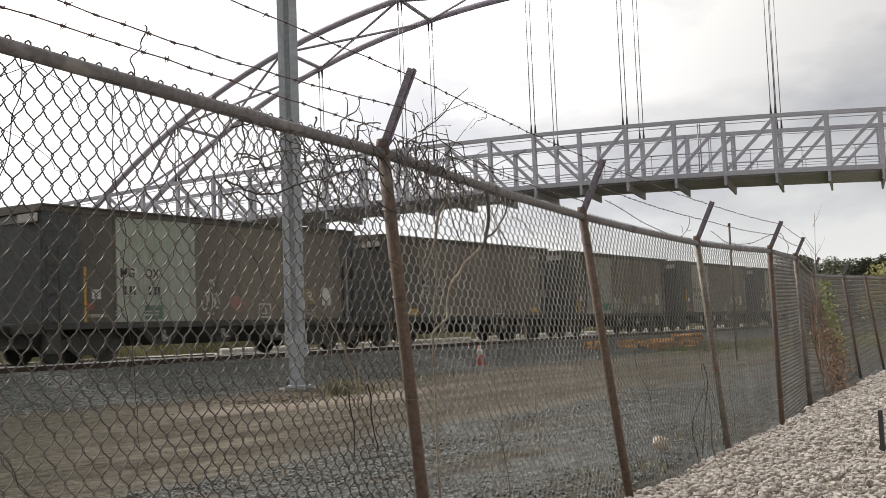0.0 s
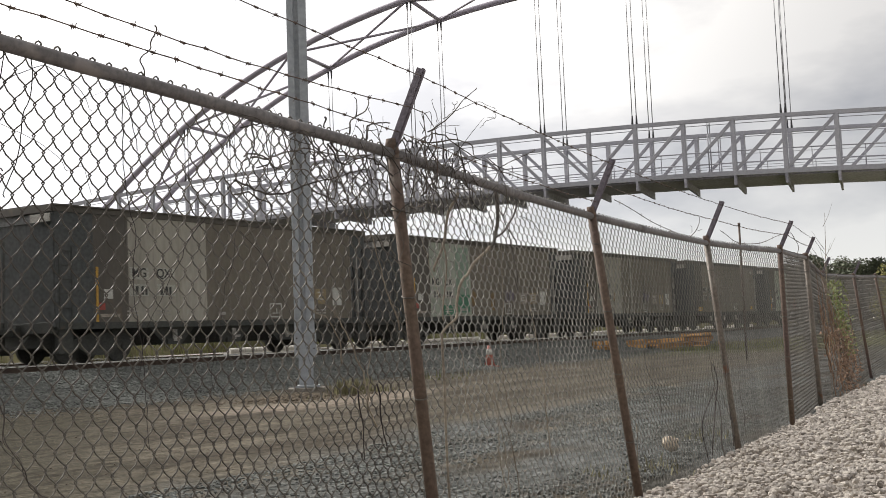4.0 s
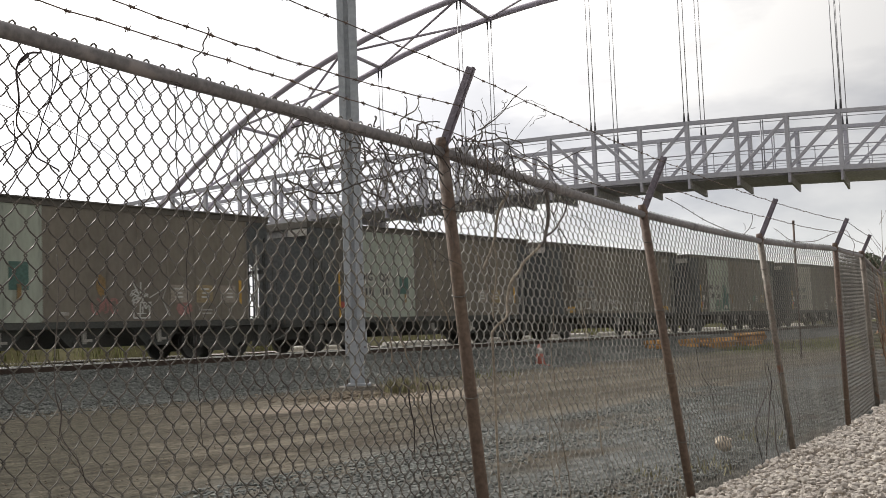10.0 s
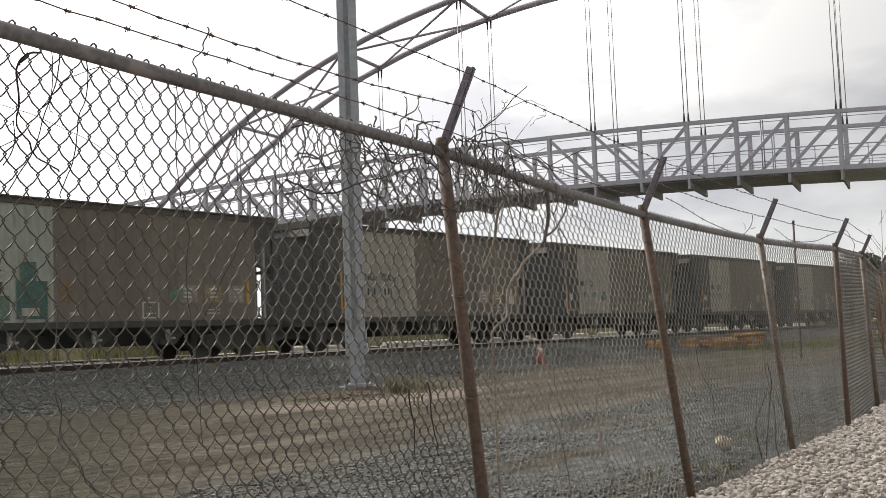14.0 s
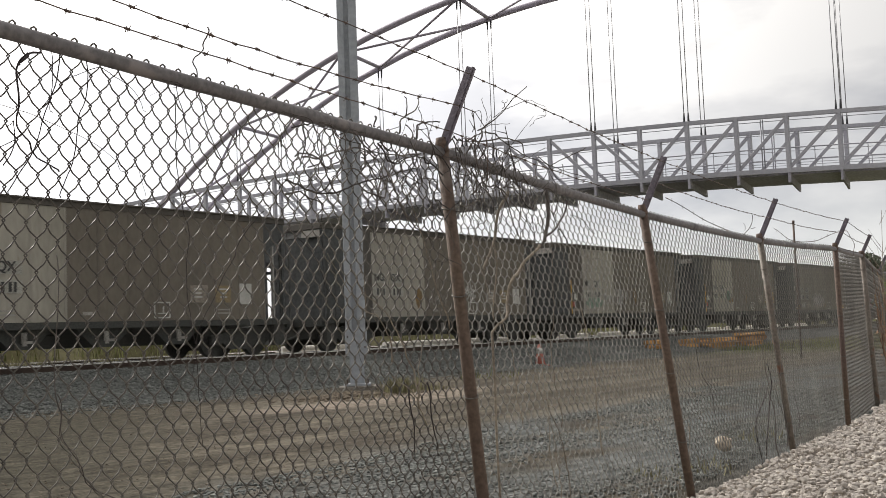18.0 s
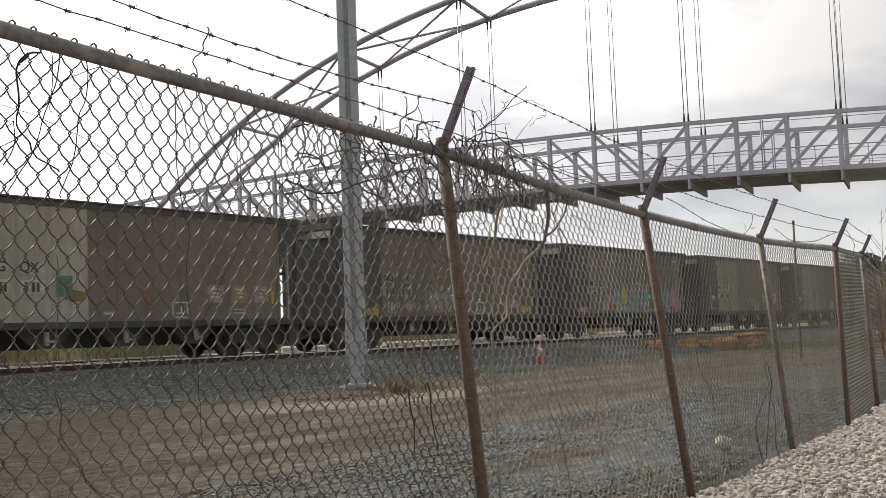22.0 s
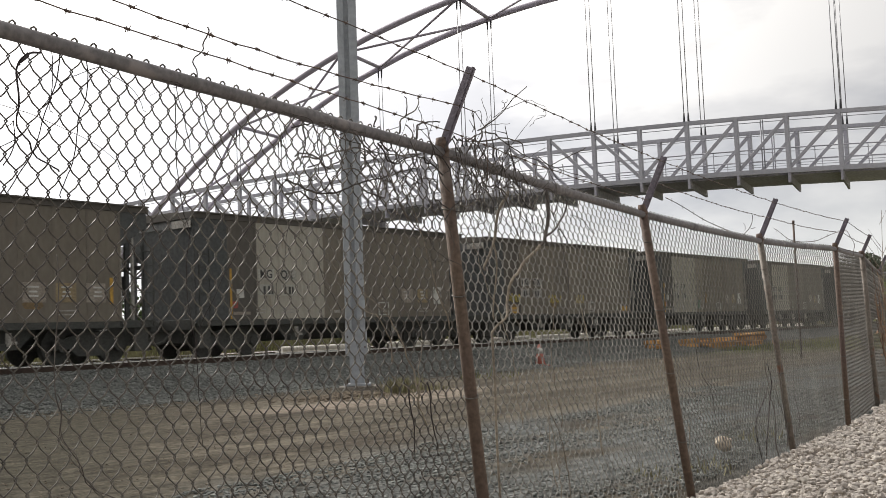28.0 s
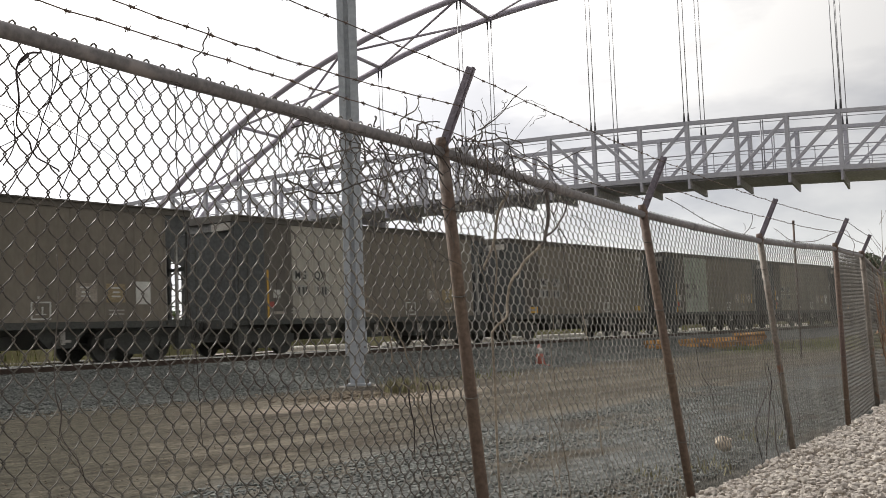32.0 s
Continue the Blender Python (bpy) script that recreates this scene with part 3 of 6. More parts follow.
            s = Shape()
            n = 24
            run = [pts[i].lerp(pts[i + 1], k / n) + Vector((0, 0, -((0.012, 0.02, 0.02)[strand] if i > 2 else (0.0, 0.05, 0.0)[strand]) * math.sin(math.pi * k / n) + 0.008 * noise.noise((i * 5 + k * 0.7, strand, 0)))) for k in range(n + 1)]
            s.tube(run, 0.0026, 4)
            d = (pts[i + 1] - pts[i]).normalized()
            for k in range(1, n):
                if i > 6 and k % 2:
                    continue
                p = run[k]
                for q in (-1, 1):
                    v = Vector((rng.uniform(-1, 1), rng.uniform(-1, 1), rng.uniform(0.3, 1) * q)).normalized() * (0.015 if i < 4 else 0.011)
                    s.tube([p - v * 0.7 + d * 0.004 * q, p + v + d * 0.008 * q], 0.0018, 3)
                s.tube([p - d * 0.012, p + d * 0.012], 0.005, 4)
            fp("barbed_wire", s, M_BARB)
    def bend(ctrl, n=7, out=0.0, shake=0.0):
        """A smooth run through a few (post spacings, height) places on the fence."""
        c = [ctrl[0]] + list(ctrl) + [ctrl[-1]]
        pts = []
        for i in range(1, len(c) - 2):
            for k in range(n):
                t = k / n
                q = [0.5 * (2 * c[i][j] + (c[i + 1][j] - c[i - 1][j]) * t + (2 * c[i - 1][j] - 5 * c[i][j] + 4 * c[i + 1][j] - c[i + 2][j]) * t * t
                            + (3 * c[i][j] - c[i - 1][j] - 3 * c[i + 1][j] + c[i + 2][j]) * t ** 3) for j in (0, 1)]
                w = len(pts)
                pts.append(fence_at(q[0] + shake * 0.3 * noise.noise((w * 0.45, q[0] * 31, 1.0)), q[1] + shake * 0.4 * noise.noise((w * 0.45, q[1] * 31, 5.0)), out + 0.01 * math.sin(w * 0.4)))
        pts.append(fence_at(c[-1][0], c[-1][1], out))
        return pts

    # slack strands: one drops onto the rail, one loops between two arms
    for ctrl in (((4.181, 1.087), (4.439, 1.047), (4.68, 1.014)), ((5.183, 1.07), (5.374, 1.026), (5.68, 1.033), (6.074, 1.098), (6.484, 1.135), (6.672, 1.074), (6.681, 1.013))):
        s = Shape()
        run = bend(ctrl, 10)
        s.tube(run, 0.0036, 4)
        for p in run[2:-1:3]:
            s.tube([p - Vector((0.012, 0, 0.016)), p + Vector((0.01, 0.004, 0.018))], 0.002, 3)
        fp("barbed_wire", s, M_BARB, "loose curling strand")
    # dead vines in the mesh
    vrng = random.Random(5)

    def creep(s0, h0, ds, dh, steps, wild, r, out=0.04, top=1.05):
        pts, s, h, o = [], s0, h0, out
        a = math.atan2(dh, ds)
        for k in range(steps):
            pts.append(fence_at(min(max(s, 0), 11.9), h, o))
            a += vrng.gauss(0, wild)
            s += 0.011 * math.cos(a)
            h += 0.016 * math.sin(a)
            if h > 1.03:
                a -= 0.5 * math.copysign(1, math.cos(a))
            h = min(max(h, 0.0), top)
            o = min(max(o + vrng.gauss(0, 0.005), -0.04), 0.12)
        return pts

    def vines(name, n, where, steps, wild, r, material, label):
        s = Shape()
        for k in range(n):
            s0, h0, ds, dh = where()
            pts = creep(s0, h0, ds, dh, 2 * vrng.randint(steps // 2, steps), wild * 0.62, r, 0.04, 0.985 if s0 < 2.83 else 1.05)
            rr = r * vrng.uniform(0.5, 1.2)
            s.tube(pts, rr, 5, rr * 0.35)
            if len(pts) > 4 and vrng.random() < 0.7:
                p = vrng.choice(pts)
                q = p + Vector((vrng.uniform(-0.2, 0.2), vrng.uniform(-0.1, 0.1), vrng.uniform(-0.1, 0.22)))
                s.tube([p, p.lerp(q, 0.5) + Vector((0.02, 0, 0.02)), q], rr * 0.5, 4, rr * 0.2)
        tagged(fp(name, s, material, label), kind="stuff")

    g = vrng.gauss
    u = vrng.uniform
    vines("vine_tangle", 50, lambda: (g(3.16, 0.11), min(1.0, g(0.955, 0.035)), u(-1, 1), u(-0.8, 0.8)), 11, 0.5, 0.0038, M_VINE, "dense tangle of dead vine stems")
    vines("vine_tangle", 28, lambda: (g(2.8, 0.13), min(0.98, g(0.91, 0.05)), u(-1, 1), u(-0.3, 0.35)), 11, 0.55, 0.0038, M_VINE, "thin dead vine stems along the top rail")
    # the stoutest stems of the tangle run across the mesh and down past the post
    def stem(r, *ctrl):
        fp("vine", Shape().tube(bend(ctrl, 6, 0.0, 0.006), r * 1.15, 6, r * 0.65), M_VINE, "bare dead vine stem woven into the mesh")

    stem(0.0044, (3.158, 1.089), (3.143, 1.06), (3.125, 1.021), (3.123, 0.986), (3.103, 0.941), (3.102, 0.91))
    stem(0.0038, (3.175, 1.065), (3.135, 1.016), (3.107, 0.983), (3.09, 0.938))
    stem(0.0034, (3.128, 1.07), (3.117, 1.037), (3.133, 1.009), (3.149, 0.977), (3.135, 0.926))
    stem(0.003, (3.061, 1.024), (3.068, 0.995), (3.049, 0.957), (3.061, 0.913))
    stem(0.003, (3.196, 1.08), (3.193, 1.043), (3.206, 1.017), (3.192, 0.971), (3.198, 0.929))
    stem(0.003, (2.589, 0.968), (2.622, 0.981), (2.655, 0.991), (2.682, 0.988), (2.701, 0.975), (2.757, 0.972))
    stem(0.0038, (2.607, 0.917), (2.639, 0.92), (2.667, 0.932), (2.704, 0.948), (2.749, 0.961), (2.786, 0.961), (2.833, 0.963), (2.884, 0.972), (2.928, 0.984))
    stem(0.0042, (2.801, 0.981), (2.817, 0.96), (2.831, 0.951), (2.847, 0.947), (2.873, 0.96), (2.919, 0.979))
    stem(0.004, (2.563, 0.866), (2.593, 0.86), (2.63, 0.855), (2.671, 0.859), (2.715, 0.878), (2.761, 0.896), (2.809, 0.912), (2.861, 0.932), (2.914, 0.949))
    stem(0.0026, (2.617, 0.899), (2.645, 0.913), (2.665, 0.938))
    stem(0.0034, (2.56, 0.841), (2.592, 0.849), (2.616, 0.842), (2.634, 0.834), (2.634, 0.801))
    stem(0.003, (2.753, 0.943), (2.773, 0.923), (2.794, 0.909), (2.824, 0.902), (2.837, 0.884))
    stem(0.0026, (2.63, 0.851), (2.659, 0.872), (2.69, 0.899), (2.699, 0.917))
    stem(0.003, (2.828, 0.929), (2.847, 0.95), (2.883, 0.967))
    stem(0.003, (2.847, 0.863), (2.89, 0.903), (2.928, 0.929), (2.973, 0.931))
    stem(0.002, (2.6, 0.914), (2.588, 0.907), (2.584, 0.898))
    # long vines on the near panel, then the forked stems past the leaning post
    def long_vine(r, r2, material, *ctrl):
        thin = 0.58 if ctrl[0][0] < 2.5 else 1.0
        fp("vine", Shape().tube(bend(ctrl, 7, 0.0 if ctrl[0][0] < 3.6 else -0.09, 0.003), r * thin, 6, r2 * thin), material, "long bare dead vine")

    long_vine(0.0062, 0.0042, M_VINE_DARK, (2.174, 0.982), (2.155, 0.973), (2.144, 0.946), (2.138, 0.898), (2.139, 0.872), (2.145, 0.854), (2.157, 0.837), (2.184, 0.818))
    long_vine(0.0075, 0.006, M_VINE_DARK, (2.158, 0.976), (2.151, 0.965), (2.147, 0.958))
    long_vine(0.0036, 0.003, M_VINE_DARK, (2.2, 0.99), (2.185, 0.93), (2.168, 0.878), (2.146, 0.831), (2.118, 0.776))
    long_vine(0.0034, 0.003, M_VINE_DARK, (2.236, 0.993), (2.228, 0.929), (2.218, 0.897), (2.2, 0.833), (2.183, 0.781))
    long_vine(0.0024, 0.0018, M_VINE_DARK, (2.17, 0.906), (2.199, 0.946), (2.232, 0.971), (2.253, 0.983), (2.277, 0.979), (2.3, 0.96), (2.318, 0.933))
    long_vine(0.0018, 0.0014, M_VINE, (2.118, 0.896), (2.172, 0.887), (2.223, 0.874), (2.26, 0.848), (2.275, 0.834), (2.289, 0.843), (2.302, 0.834), (2.303, 0.8))
    long_vine(0.0026, 0.0022, M_VINE_DARK, (2.189, 0.991), (2.183, 0.929), (2.183, 0.901))
    long_vine(0.003, 0.002, M_VINE_DARK, (2.115, 0.814), (2.131, 0.851), (2.135, 0.878), (2.123, 0.868))
    long_vine(0.0026, 0.002, M_VINE_DARK, (2.112, 0.838), (2.141, 0.86))
    long_vine(0.0034, 0.0034, M_VINE, (2.17, 0.7), (2.163, 0.616), (2.154, 0.511), (2.154, 0.476), (2.156, 0.448), (2.168, 0.424), (2.178, 0.397), (2.199, 0.361))
    long_vine(0.003, 0.0028, M_VINE, (2.154, 0.508), (2.156, 0.482), (2.159, 0.444), (2.173, 0.407), (2.188, 0.376), (2.229, 0.348))
    long_vine(0.0048, 0.0034, M_VINE, (2.439, 1.105), (2.436, 1.089), (2.43, 1.072), (2.42, 1.056), (2.41, 1.04), (2.408, 1.02), (2.41, 0.991), (2.409, 0.973), (2.417, 0.95), (2.441, 0.88))
    long_vine(0.011, 0.009, M_VINE, (3.414, 0.985), (3.397, 0.888), (3.385, 0.855), (3.348, 0.824))
    long_vine(0.009, 0.006, M_VINE_PALE, (3.348, 0.824), (3.288, 0.787), (3.246, 0.748), (3.201, 0.721), (3.182, 0.666), (3.159, 0.627), (3.123, 0.598), (3.093, 0.551), (3.07, 0.3), (3.06, 0))
    long_vine(0.0075, 0.005, M_VINE, (3.385, 0.855), (3.444, 0.889), (3.493, 0.928), (3.511, 0.975))
    long_vine(0.0095, 0.0065, M_VINE_PALE, (3.236, 0.95), (3.207, 0.919), (3.175, 0.862), (3.135, 0.793), (3.103, 0.738))
    long_vine(0.005, 0.004, M_VINE_PALE, (3.15, 0.808), (3.141, 0.721), (3.116, 0.617))
    long_vine(0.004, 0.003, M_VINE, (3.452, 0.885), (3.487, 0.846))
    long_vine(0.0028, 0.0022, M_VINE, (3.525, 0.933), (3.593, 0.925), (3.651, 0.893))
    long_vine(0.0036, 0.003, M_VINE, (4.291, 0.561), (4.301, 0.51), (4.324, 0.418), (4.365, 0.349), (4.38, 0.256))
    long_vine(0.007, 0.006, M_VINE_DARK, (4.927, 0.326), (4.822, 0.249), (4.732, 0.154), (4.732, 0))
    long_vine(0.0075, 0.007, M_VINE_DARK, (4.957, 0.433), (4.971, 0.333), (4.909, 0.219), (4.82, 0.103), (4.8, 0))
    long_vine(0.004, 0.004, M_VINE_PALE, (4.148, 0.253), (4.111, 0.128), (4.1, 0))
    for s0, h0, ds, dh, n, r in ((2.36, 0.97, -0.1, -1, 36, 0.0018), (2.8, 0.47, 0.02, -1, 10, 0.0036), (2.855, 0.48, 0.06, -1, 10, 0.004)):
        v = Shape().tube(creep(s0, h0, ds, dh, n, 0.035, r, 0.02, 0.985), r, 6, r * 0.6)
        fp("vine", v, M_VINE_DARK, "long dark dead vine")
    vines("vine", 4, lambda: (u(2.3, 2.6), u(0.7, 0.98), u(-1, 1), u(-1, 0.4)), 14, 0.22, 0.0018, M_VINE_DARK, "thin dead twigs in the mesh")
    vines("vine", 6, lambda: (u(3.15, 3.5), u(0.05, 0.5), u(-0.05, 0.2), 1.0), 20, 0.16, 0.0045, M_VINE_PALE, "bleached dead vines climbing the mesh")
    vines("vine", 5, lambda: (u(2.75, 2.95), u(0.35, 0.6), u(-0.2, 0.3), 1.0), 13, 0.3, 0.004, M_VINE_PALE, "bleached dead vines climbing the mesh")
    vines("vine", 4, lambda: (u(4.75, 5.1), u(0.0, 0.3), u(-0.1, 0.2), 1.0), 26, 0.14, 0.005, M_VINE, "bleached dead vines climbing the mesh")
    vines("vine", 60, lambda: (u(7.3, 8.5), u(0.0, 0.5), u(-0.2, 0.2), 1.0), 22, 0.25, 0.008, M_LEAF_DRY, "dry brown vine on the fence")
    # upright shoots above the rail
    s = Shape()
    for k in range(2):
        p = fence_at(g(3.12, 0.08), 1.0, u(-0.02, 0.05))
        d = Vector((u(-0.5, 0.5), u(-0.3, 0.3), 1)).normalized()
        ln = u(0.12, 0.36)
        mid = p + d * ln * 0.5 + Vector((u(-0.04, 0.04), 0, 0))
        tip = p + d * ln + Vector((u(-0.08, 0.08), 0, 0))
        s.tube([p, mid, tip], 0.005, 5, 0.0018)
        for j in range(2):
            q = mid.lerp(tip, u(0, 0.8))
            s.tube([q, q + Vector((u(-0.1, 0.1), u(-0.05, 0.05), u(0.0, 0.1)))], 0.003, 4, 0.0012)
    # longer shoots, each a few bends
    def shoot(r, *ctrl):
        s.tube(bend(ctrl, 6, 0.0, 0.006), r * 1.1, 6, r * 0.65)

    shoot(0.0036, (3.144, 1.085), (3.233, 1.145), (3.327, 1.219), (3.391, 1.271))
    shoot(0.0022, (3.26, 1.172), (3.268, 1.186), (3.268, 1.196))
    shoot(0.0018, (3.271, 1.188), (3.284, 1.202))
    shoot(0.0019, (3.213, 1.137), (3.256, 1.166), (3.303, 1.188), (3.347, 1.214), (3.404, 1.235), (3.446, 1.237), (3.468, 1.234))
    shoot(0.0018, (3.468, 1.222), (3.461, 1.206), (3.426, 1.189), (3.394, 1.17), (3.378, 1.156))
    shoot(0.0016, (3.461, 1.208), (3.425, 1.197))
    shoot(0.0019, (3.144, 1.085), (3.204, 1.116), (3.285, 1.14))
    shoot(0.002, (3.184, 1.122), (3.18, 1.147), (3.182, 1.179))
    shoot(0.0024, (3.156, 1.093), (3.199, 1.126))
    shoot(0.0022, (3.12, 1.075), (3.129, 1.109), (3.144, 1.13), (3.158, 1.137), (3.157, 1.098))
    shoot(0.004, (3.152, 1.061), (3.208, 1.08), (3.253, 1.095), (3.3, 1.097), (3.334, 1.093), (3.337, 1.072), (3.316, 1.055), (3.267, 1.026), (3.247, 1.008))
    shoot(0.0036, (3.171, 1.088), (3.21, 1.093), (3.245, 1.088), (3.278, 1.074), (3.326, 1.068), (3.391, 1.067), (3.459, 1.062), (3.532, 1.065), (3.659, 1.067))
    shoot(0.003, (3.399, 1.076), (3.449, 1.055), (3.494, 1.031))
    shoot(0.0032, (3.673, 1.163), (3.578, 1.12), (3.492, 1.08), (3.443, 1.054), (3.411, 1.016))
    shoot(0.0024, (3.521, 1.08), (3.508, 1.041))
    shoot(0.002, (3.449, 1.113), (3.403, 1.093), (3.371, 1.072))
    shoot(0.0036, (3.017, 1.019), (3.041, 1.045), (3.065, 1.045), (3.092, 1.045), (3.152, 1.062))
    shoot(0.0036, (3.094, 1.048), (3.116, 1.063), (3.152, 1.08), (3.176, 1.093))
    shoot(0.004, (2.867, 1.015), (2.87, 1.035), (2.89, 1.055), (2.923, 1.08), (2.942, 1.112))
    shoot(0.003, (2.894, 1.058), (2.897, 1.103))
    shoot(0.002, (2.869, 1.03), (2.841, 1.018))
    shoot(0.0046, (2.915, 1.007), (2.921, 1.036), (2.939, 1.052), (2.968, 1.063), (3.003, 1.071))
    shoot(0.0028, (2.891, 1.039), (2.905, 1.022), (2.914, 1.004))
    shoot(0.002, (2.941, 1.054), (2.938, 1.077), (2.942, 1.091))
    shoot(0.002, (2.924, 1.035), (2.95, 1.043), (2.974, 1.045))
    shoot(0.002, (2.914, 1.047), (2.907, 1.025))
    shoot(0.0045, (2.803, 1.037), (2.799, 1.027), (2.8, 1.015))
    shoot(0.0036, (4.78, 0.995), (4.894, 1.05), (4.957, 1.087), (4.956, 1.118))
    shoot(0.0026, (4.847, 1.035), (4.846, 1.066))
    shoot(0.0026, (4.9, 1.052), (4.93, 1.05), (4.97, 1.06))
    tagged(fp("vine_shoot", s, M_VINE, "bare dead shoots above the rail"), kind="stuff")
    leaf = Shape()
    for k in range(620):
        ss, h = g(8.3, 0.1) - 0.25 * vrng.random(), 0.3 + 0.66 * vrng.random() ** 0.8
        p = fence_at(min(ss, 9.5), h, u(-0.05, 0.12))
        d = Vector((u(-1, 1), u(-1, 1), u(-1, 0.3))).normalized()
        e = d.orthogonal().normalized()
        z = u(0.03, 0.07)
        leaf.add([p - e * z * 0.5, p + d * z * 0.6 - e * z * 0.1, p + d * z * 1.3, p + e * z * 0.5], [(0, 1, 2, 3)])
    fp("vine_leaves", leaf, M_LEAF_VINE, "green climbing leaves", False)
    leaf = Shape()
    for k in range(620):
        ss, h = g(7.95, 0.2), vrng.random() * 0.55
        p = fence_at(min(max(ss, 6.6), 9.5), h, u(-0.05, 0.12))
        d = Vector((u(-1, 1), u(-1, 1), u(-1, 0.3))).normalized()
        e = d.orthogonal().normalized()
        z = u(0.03, 0.07)
        leaf.add([p - e * z * 0.5, p + d * z * 0.6 - e * z * 0.1, p + d * z * 1.3, p + e * z * 0.5], [(0, 1, 2, 3)])
    fp("vine_leaves", leaf, M_LEAF_DRY, "dry brown leaves", False)


build_fence()


# ---- white rock bank on the street side, loose gravel inside ----
ROCK_FOOT = -0.05


def rock_height(x, y):
    d = fence_line(x) - y
    return ROCK_FOOT - 0.06 + 0.1 * min(1.0, max(0, d)) + 0.07 * max(0.0, min(d, 6.0)) * 0.6 + 0.06 * noise.noise((x * 0.6, y * 0.6, 1.0))


def build_rocks():
    rng = random.Random(21)
    s = Shape()
    xs = [-24, -16, -10] + [-6 + 0.6 * i for i in range(95)] + [56, 62, 75]
    ds = [0.1, 0.2, 0.5, 1, 1.7, 2.5, 3.5, 5, 7, 10, 14]
    n = len(ds)
    for x in xs:
        for d in ds:
            y = fence_line(x) - d
            s.v.append((x, y, (rock_height(x, y) if 0 < d < 14 else -0.2) - 0.03))
    s.f = [(j * n + i, j * n + i + 1, (j + 1) * n + i + 1, (j + 1) * n + i) for j in range(len(xs) - 1) for i in range(n - 1)]
    tagged(part("rock_bank", s, M_ROCK, smooth=True), "bank of white crushed limestone along the fence", "bank", kind="structure")
    s = Shape()
    for k in range(42000):
        x = 3.0 + 37 * rng.random() ** 1.5
        d = -0.02 + 3.7 * rng.random()
        if d < 0.12 + 0.11 * noise.noise((x * 1.3, 0.0, 5.0)):
            continue
        y = fence_line(x) - d
        r = rng.uniform(0.011, 0.031) * (1 + 0.02 * x)
        s.stone((x, y, rock_height(x, y) + rng.uniform(-0.01, 0.035)), r, rng, 0, (0.6, 1.28))
    for k in range(7000):
        x, d = 3.2 - 9 * rng.random() ** 1.4, 0.07 + 7 * rng.random() ** 1.3
        y = fence_line(x) - d
        s.stone((x, y, rock_height(x, y) + rng.uniform(-0.02, 0.03)), rng.uniform(0.018, 0.05), rng, 0, (0.6, 1.28))
    for k in range(4000):
        x, d = 3 + 34 * rng.random() ** 1.3, 3.4 + 4 * rng.random() ** 1.6
        y = fence_line(x) - d
        s.stone((x, y, rock_height(x, y) + rng.uniform(-0.02, 0.03)), rng.uniform(0.02, 0.055), rng, 0, (0.6, 1.28))
    tagged(part("limestone_rocks", s, M_ROCK), "loose white limestone rocks heaped along the fence", "rocks", kind="stuff")
    s = Shape()
    for k in range(20000):
        x = 6.2 + 15 * rng.random()
        d = 0.1 + 3.7 * rng.random()
        if noise.noise((x * 0.35, d * 0.9, 2.0)) + rng.uniform(-0.35, 0.35) < -0.08:
            continue
        y = fence_line(x) + d
        s.stone((x, y, ground_height(x, y) + 0.004), rng.uniform(0.009, 0.027), rng, 0, (0.65, 1.25))
    tagged(part("loose_gravel", s, M_BALLAST), "loose blue-grey gravel strewn on the dirt", "gravel", kind="stuff")
    s = Shape()
    for k in range(7000):
        x = 5.5 + 30 * rng.random() ** 1.3
        y = fence_line(x) + 1.0 + 14.5 * rng.random()
        if y > 19.4:
            continue
        s.stone((x, y, ground_height(x, y) + 0.001), rng.uniform(0.003, 0.011) * (1 + 0.03 * x), rng, 0)
    tagged(part("dirt_clods", s, M_CLOD), "small brown clods and pebbles on the dirt", "pebbles", kind="stuff")
    s = Shape()
    for k in range(34000):
        x = 8 + 52 * rng.random() ** 1.3
        y = rng.uniform(19.3, 24.6)
        z = np.interp(y, [19.6, 20.6, 22.2, 23.4, 24.4, 28], [-0.02, 0.12, 0.42, 0.6, 0.65, 0.65])
        s.stone((x, y, z + 0.008), rng.uniform(0.02, 0.046), rng, 0, (0.65, 1.25))
    for k in range(5000):
        # stray stones thin out down the slope
        x = 8 + 40 * rng.random() ** 1.3
        y = 19.8 - abs(rng.gauss(0, 0.9))
        s.stone((x, y, ground_height(x, y) + 0.008), rng.uniform(0.012, 0.036), rng, 0, (0.65, 1.25))
    tagged(part("ballast_stones", s, M_BALLAST), "crushed blue-grey ballast stones on the track shoulder", "ballast", kind="stuff")
    s = Shape()
    s.stone((10.75, 4.32, 0.025), 0.095, rng, 1)
    tagged(part("boulder", s, M_BOULDER), "pale tan boulder lying on the dirt behind the fence", "rock")


build_rocks()


# ---- arched footbridge over the tracks ----
BR_D, BR_A = 52.98, radians(12.275)
BR_N = Vector((math.cos(BR_A), math.sin(BR_A), 0))
BR_T = Vector((-math.sin(BR_A), math.cos(BR_A), 0))
MID, BAY, HALF = 12.08, 2.256, 36.0


def bridge_at(u, z, w=0.0):
    """u metres from midspan along the bridge, w metres to its far side."""
    p = BR_N * (BR_D + w) + BR_T * (MID + u)
    return Vector((p.x, p.y, z))


def deck_z(u):
    return 10.697 - 0.00158 * (u - 2.83) ** 2


def arch_z(u):
    return 19.283 - 0.009727 * u ** 2 - 0.00000407 * u ** 4


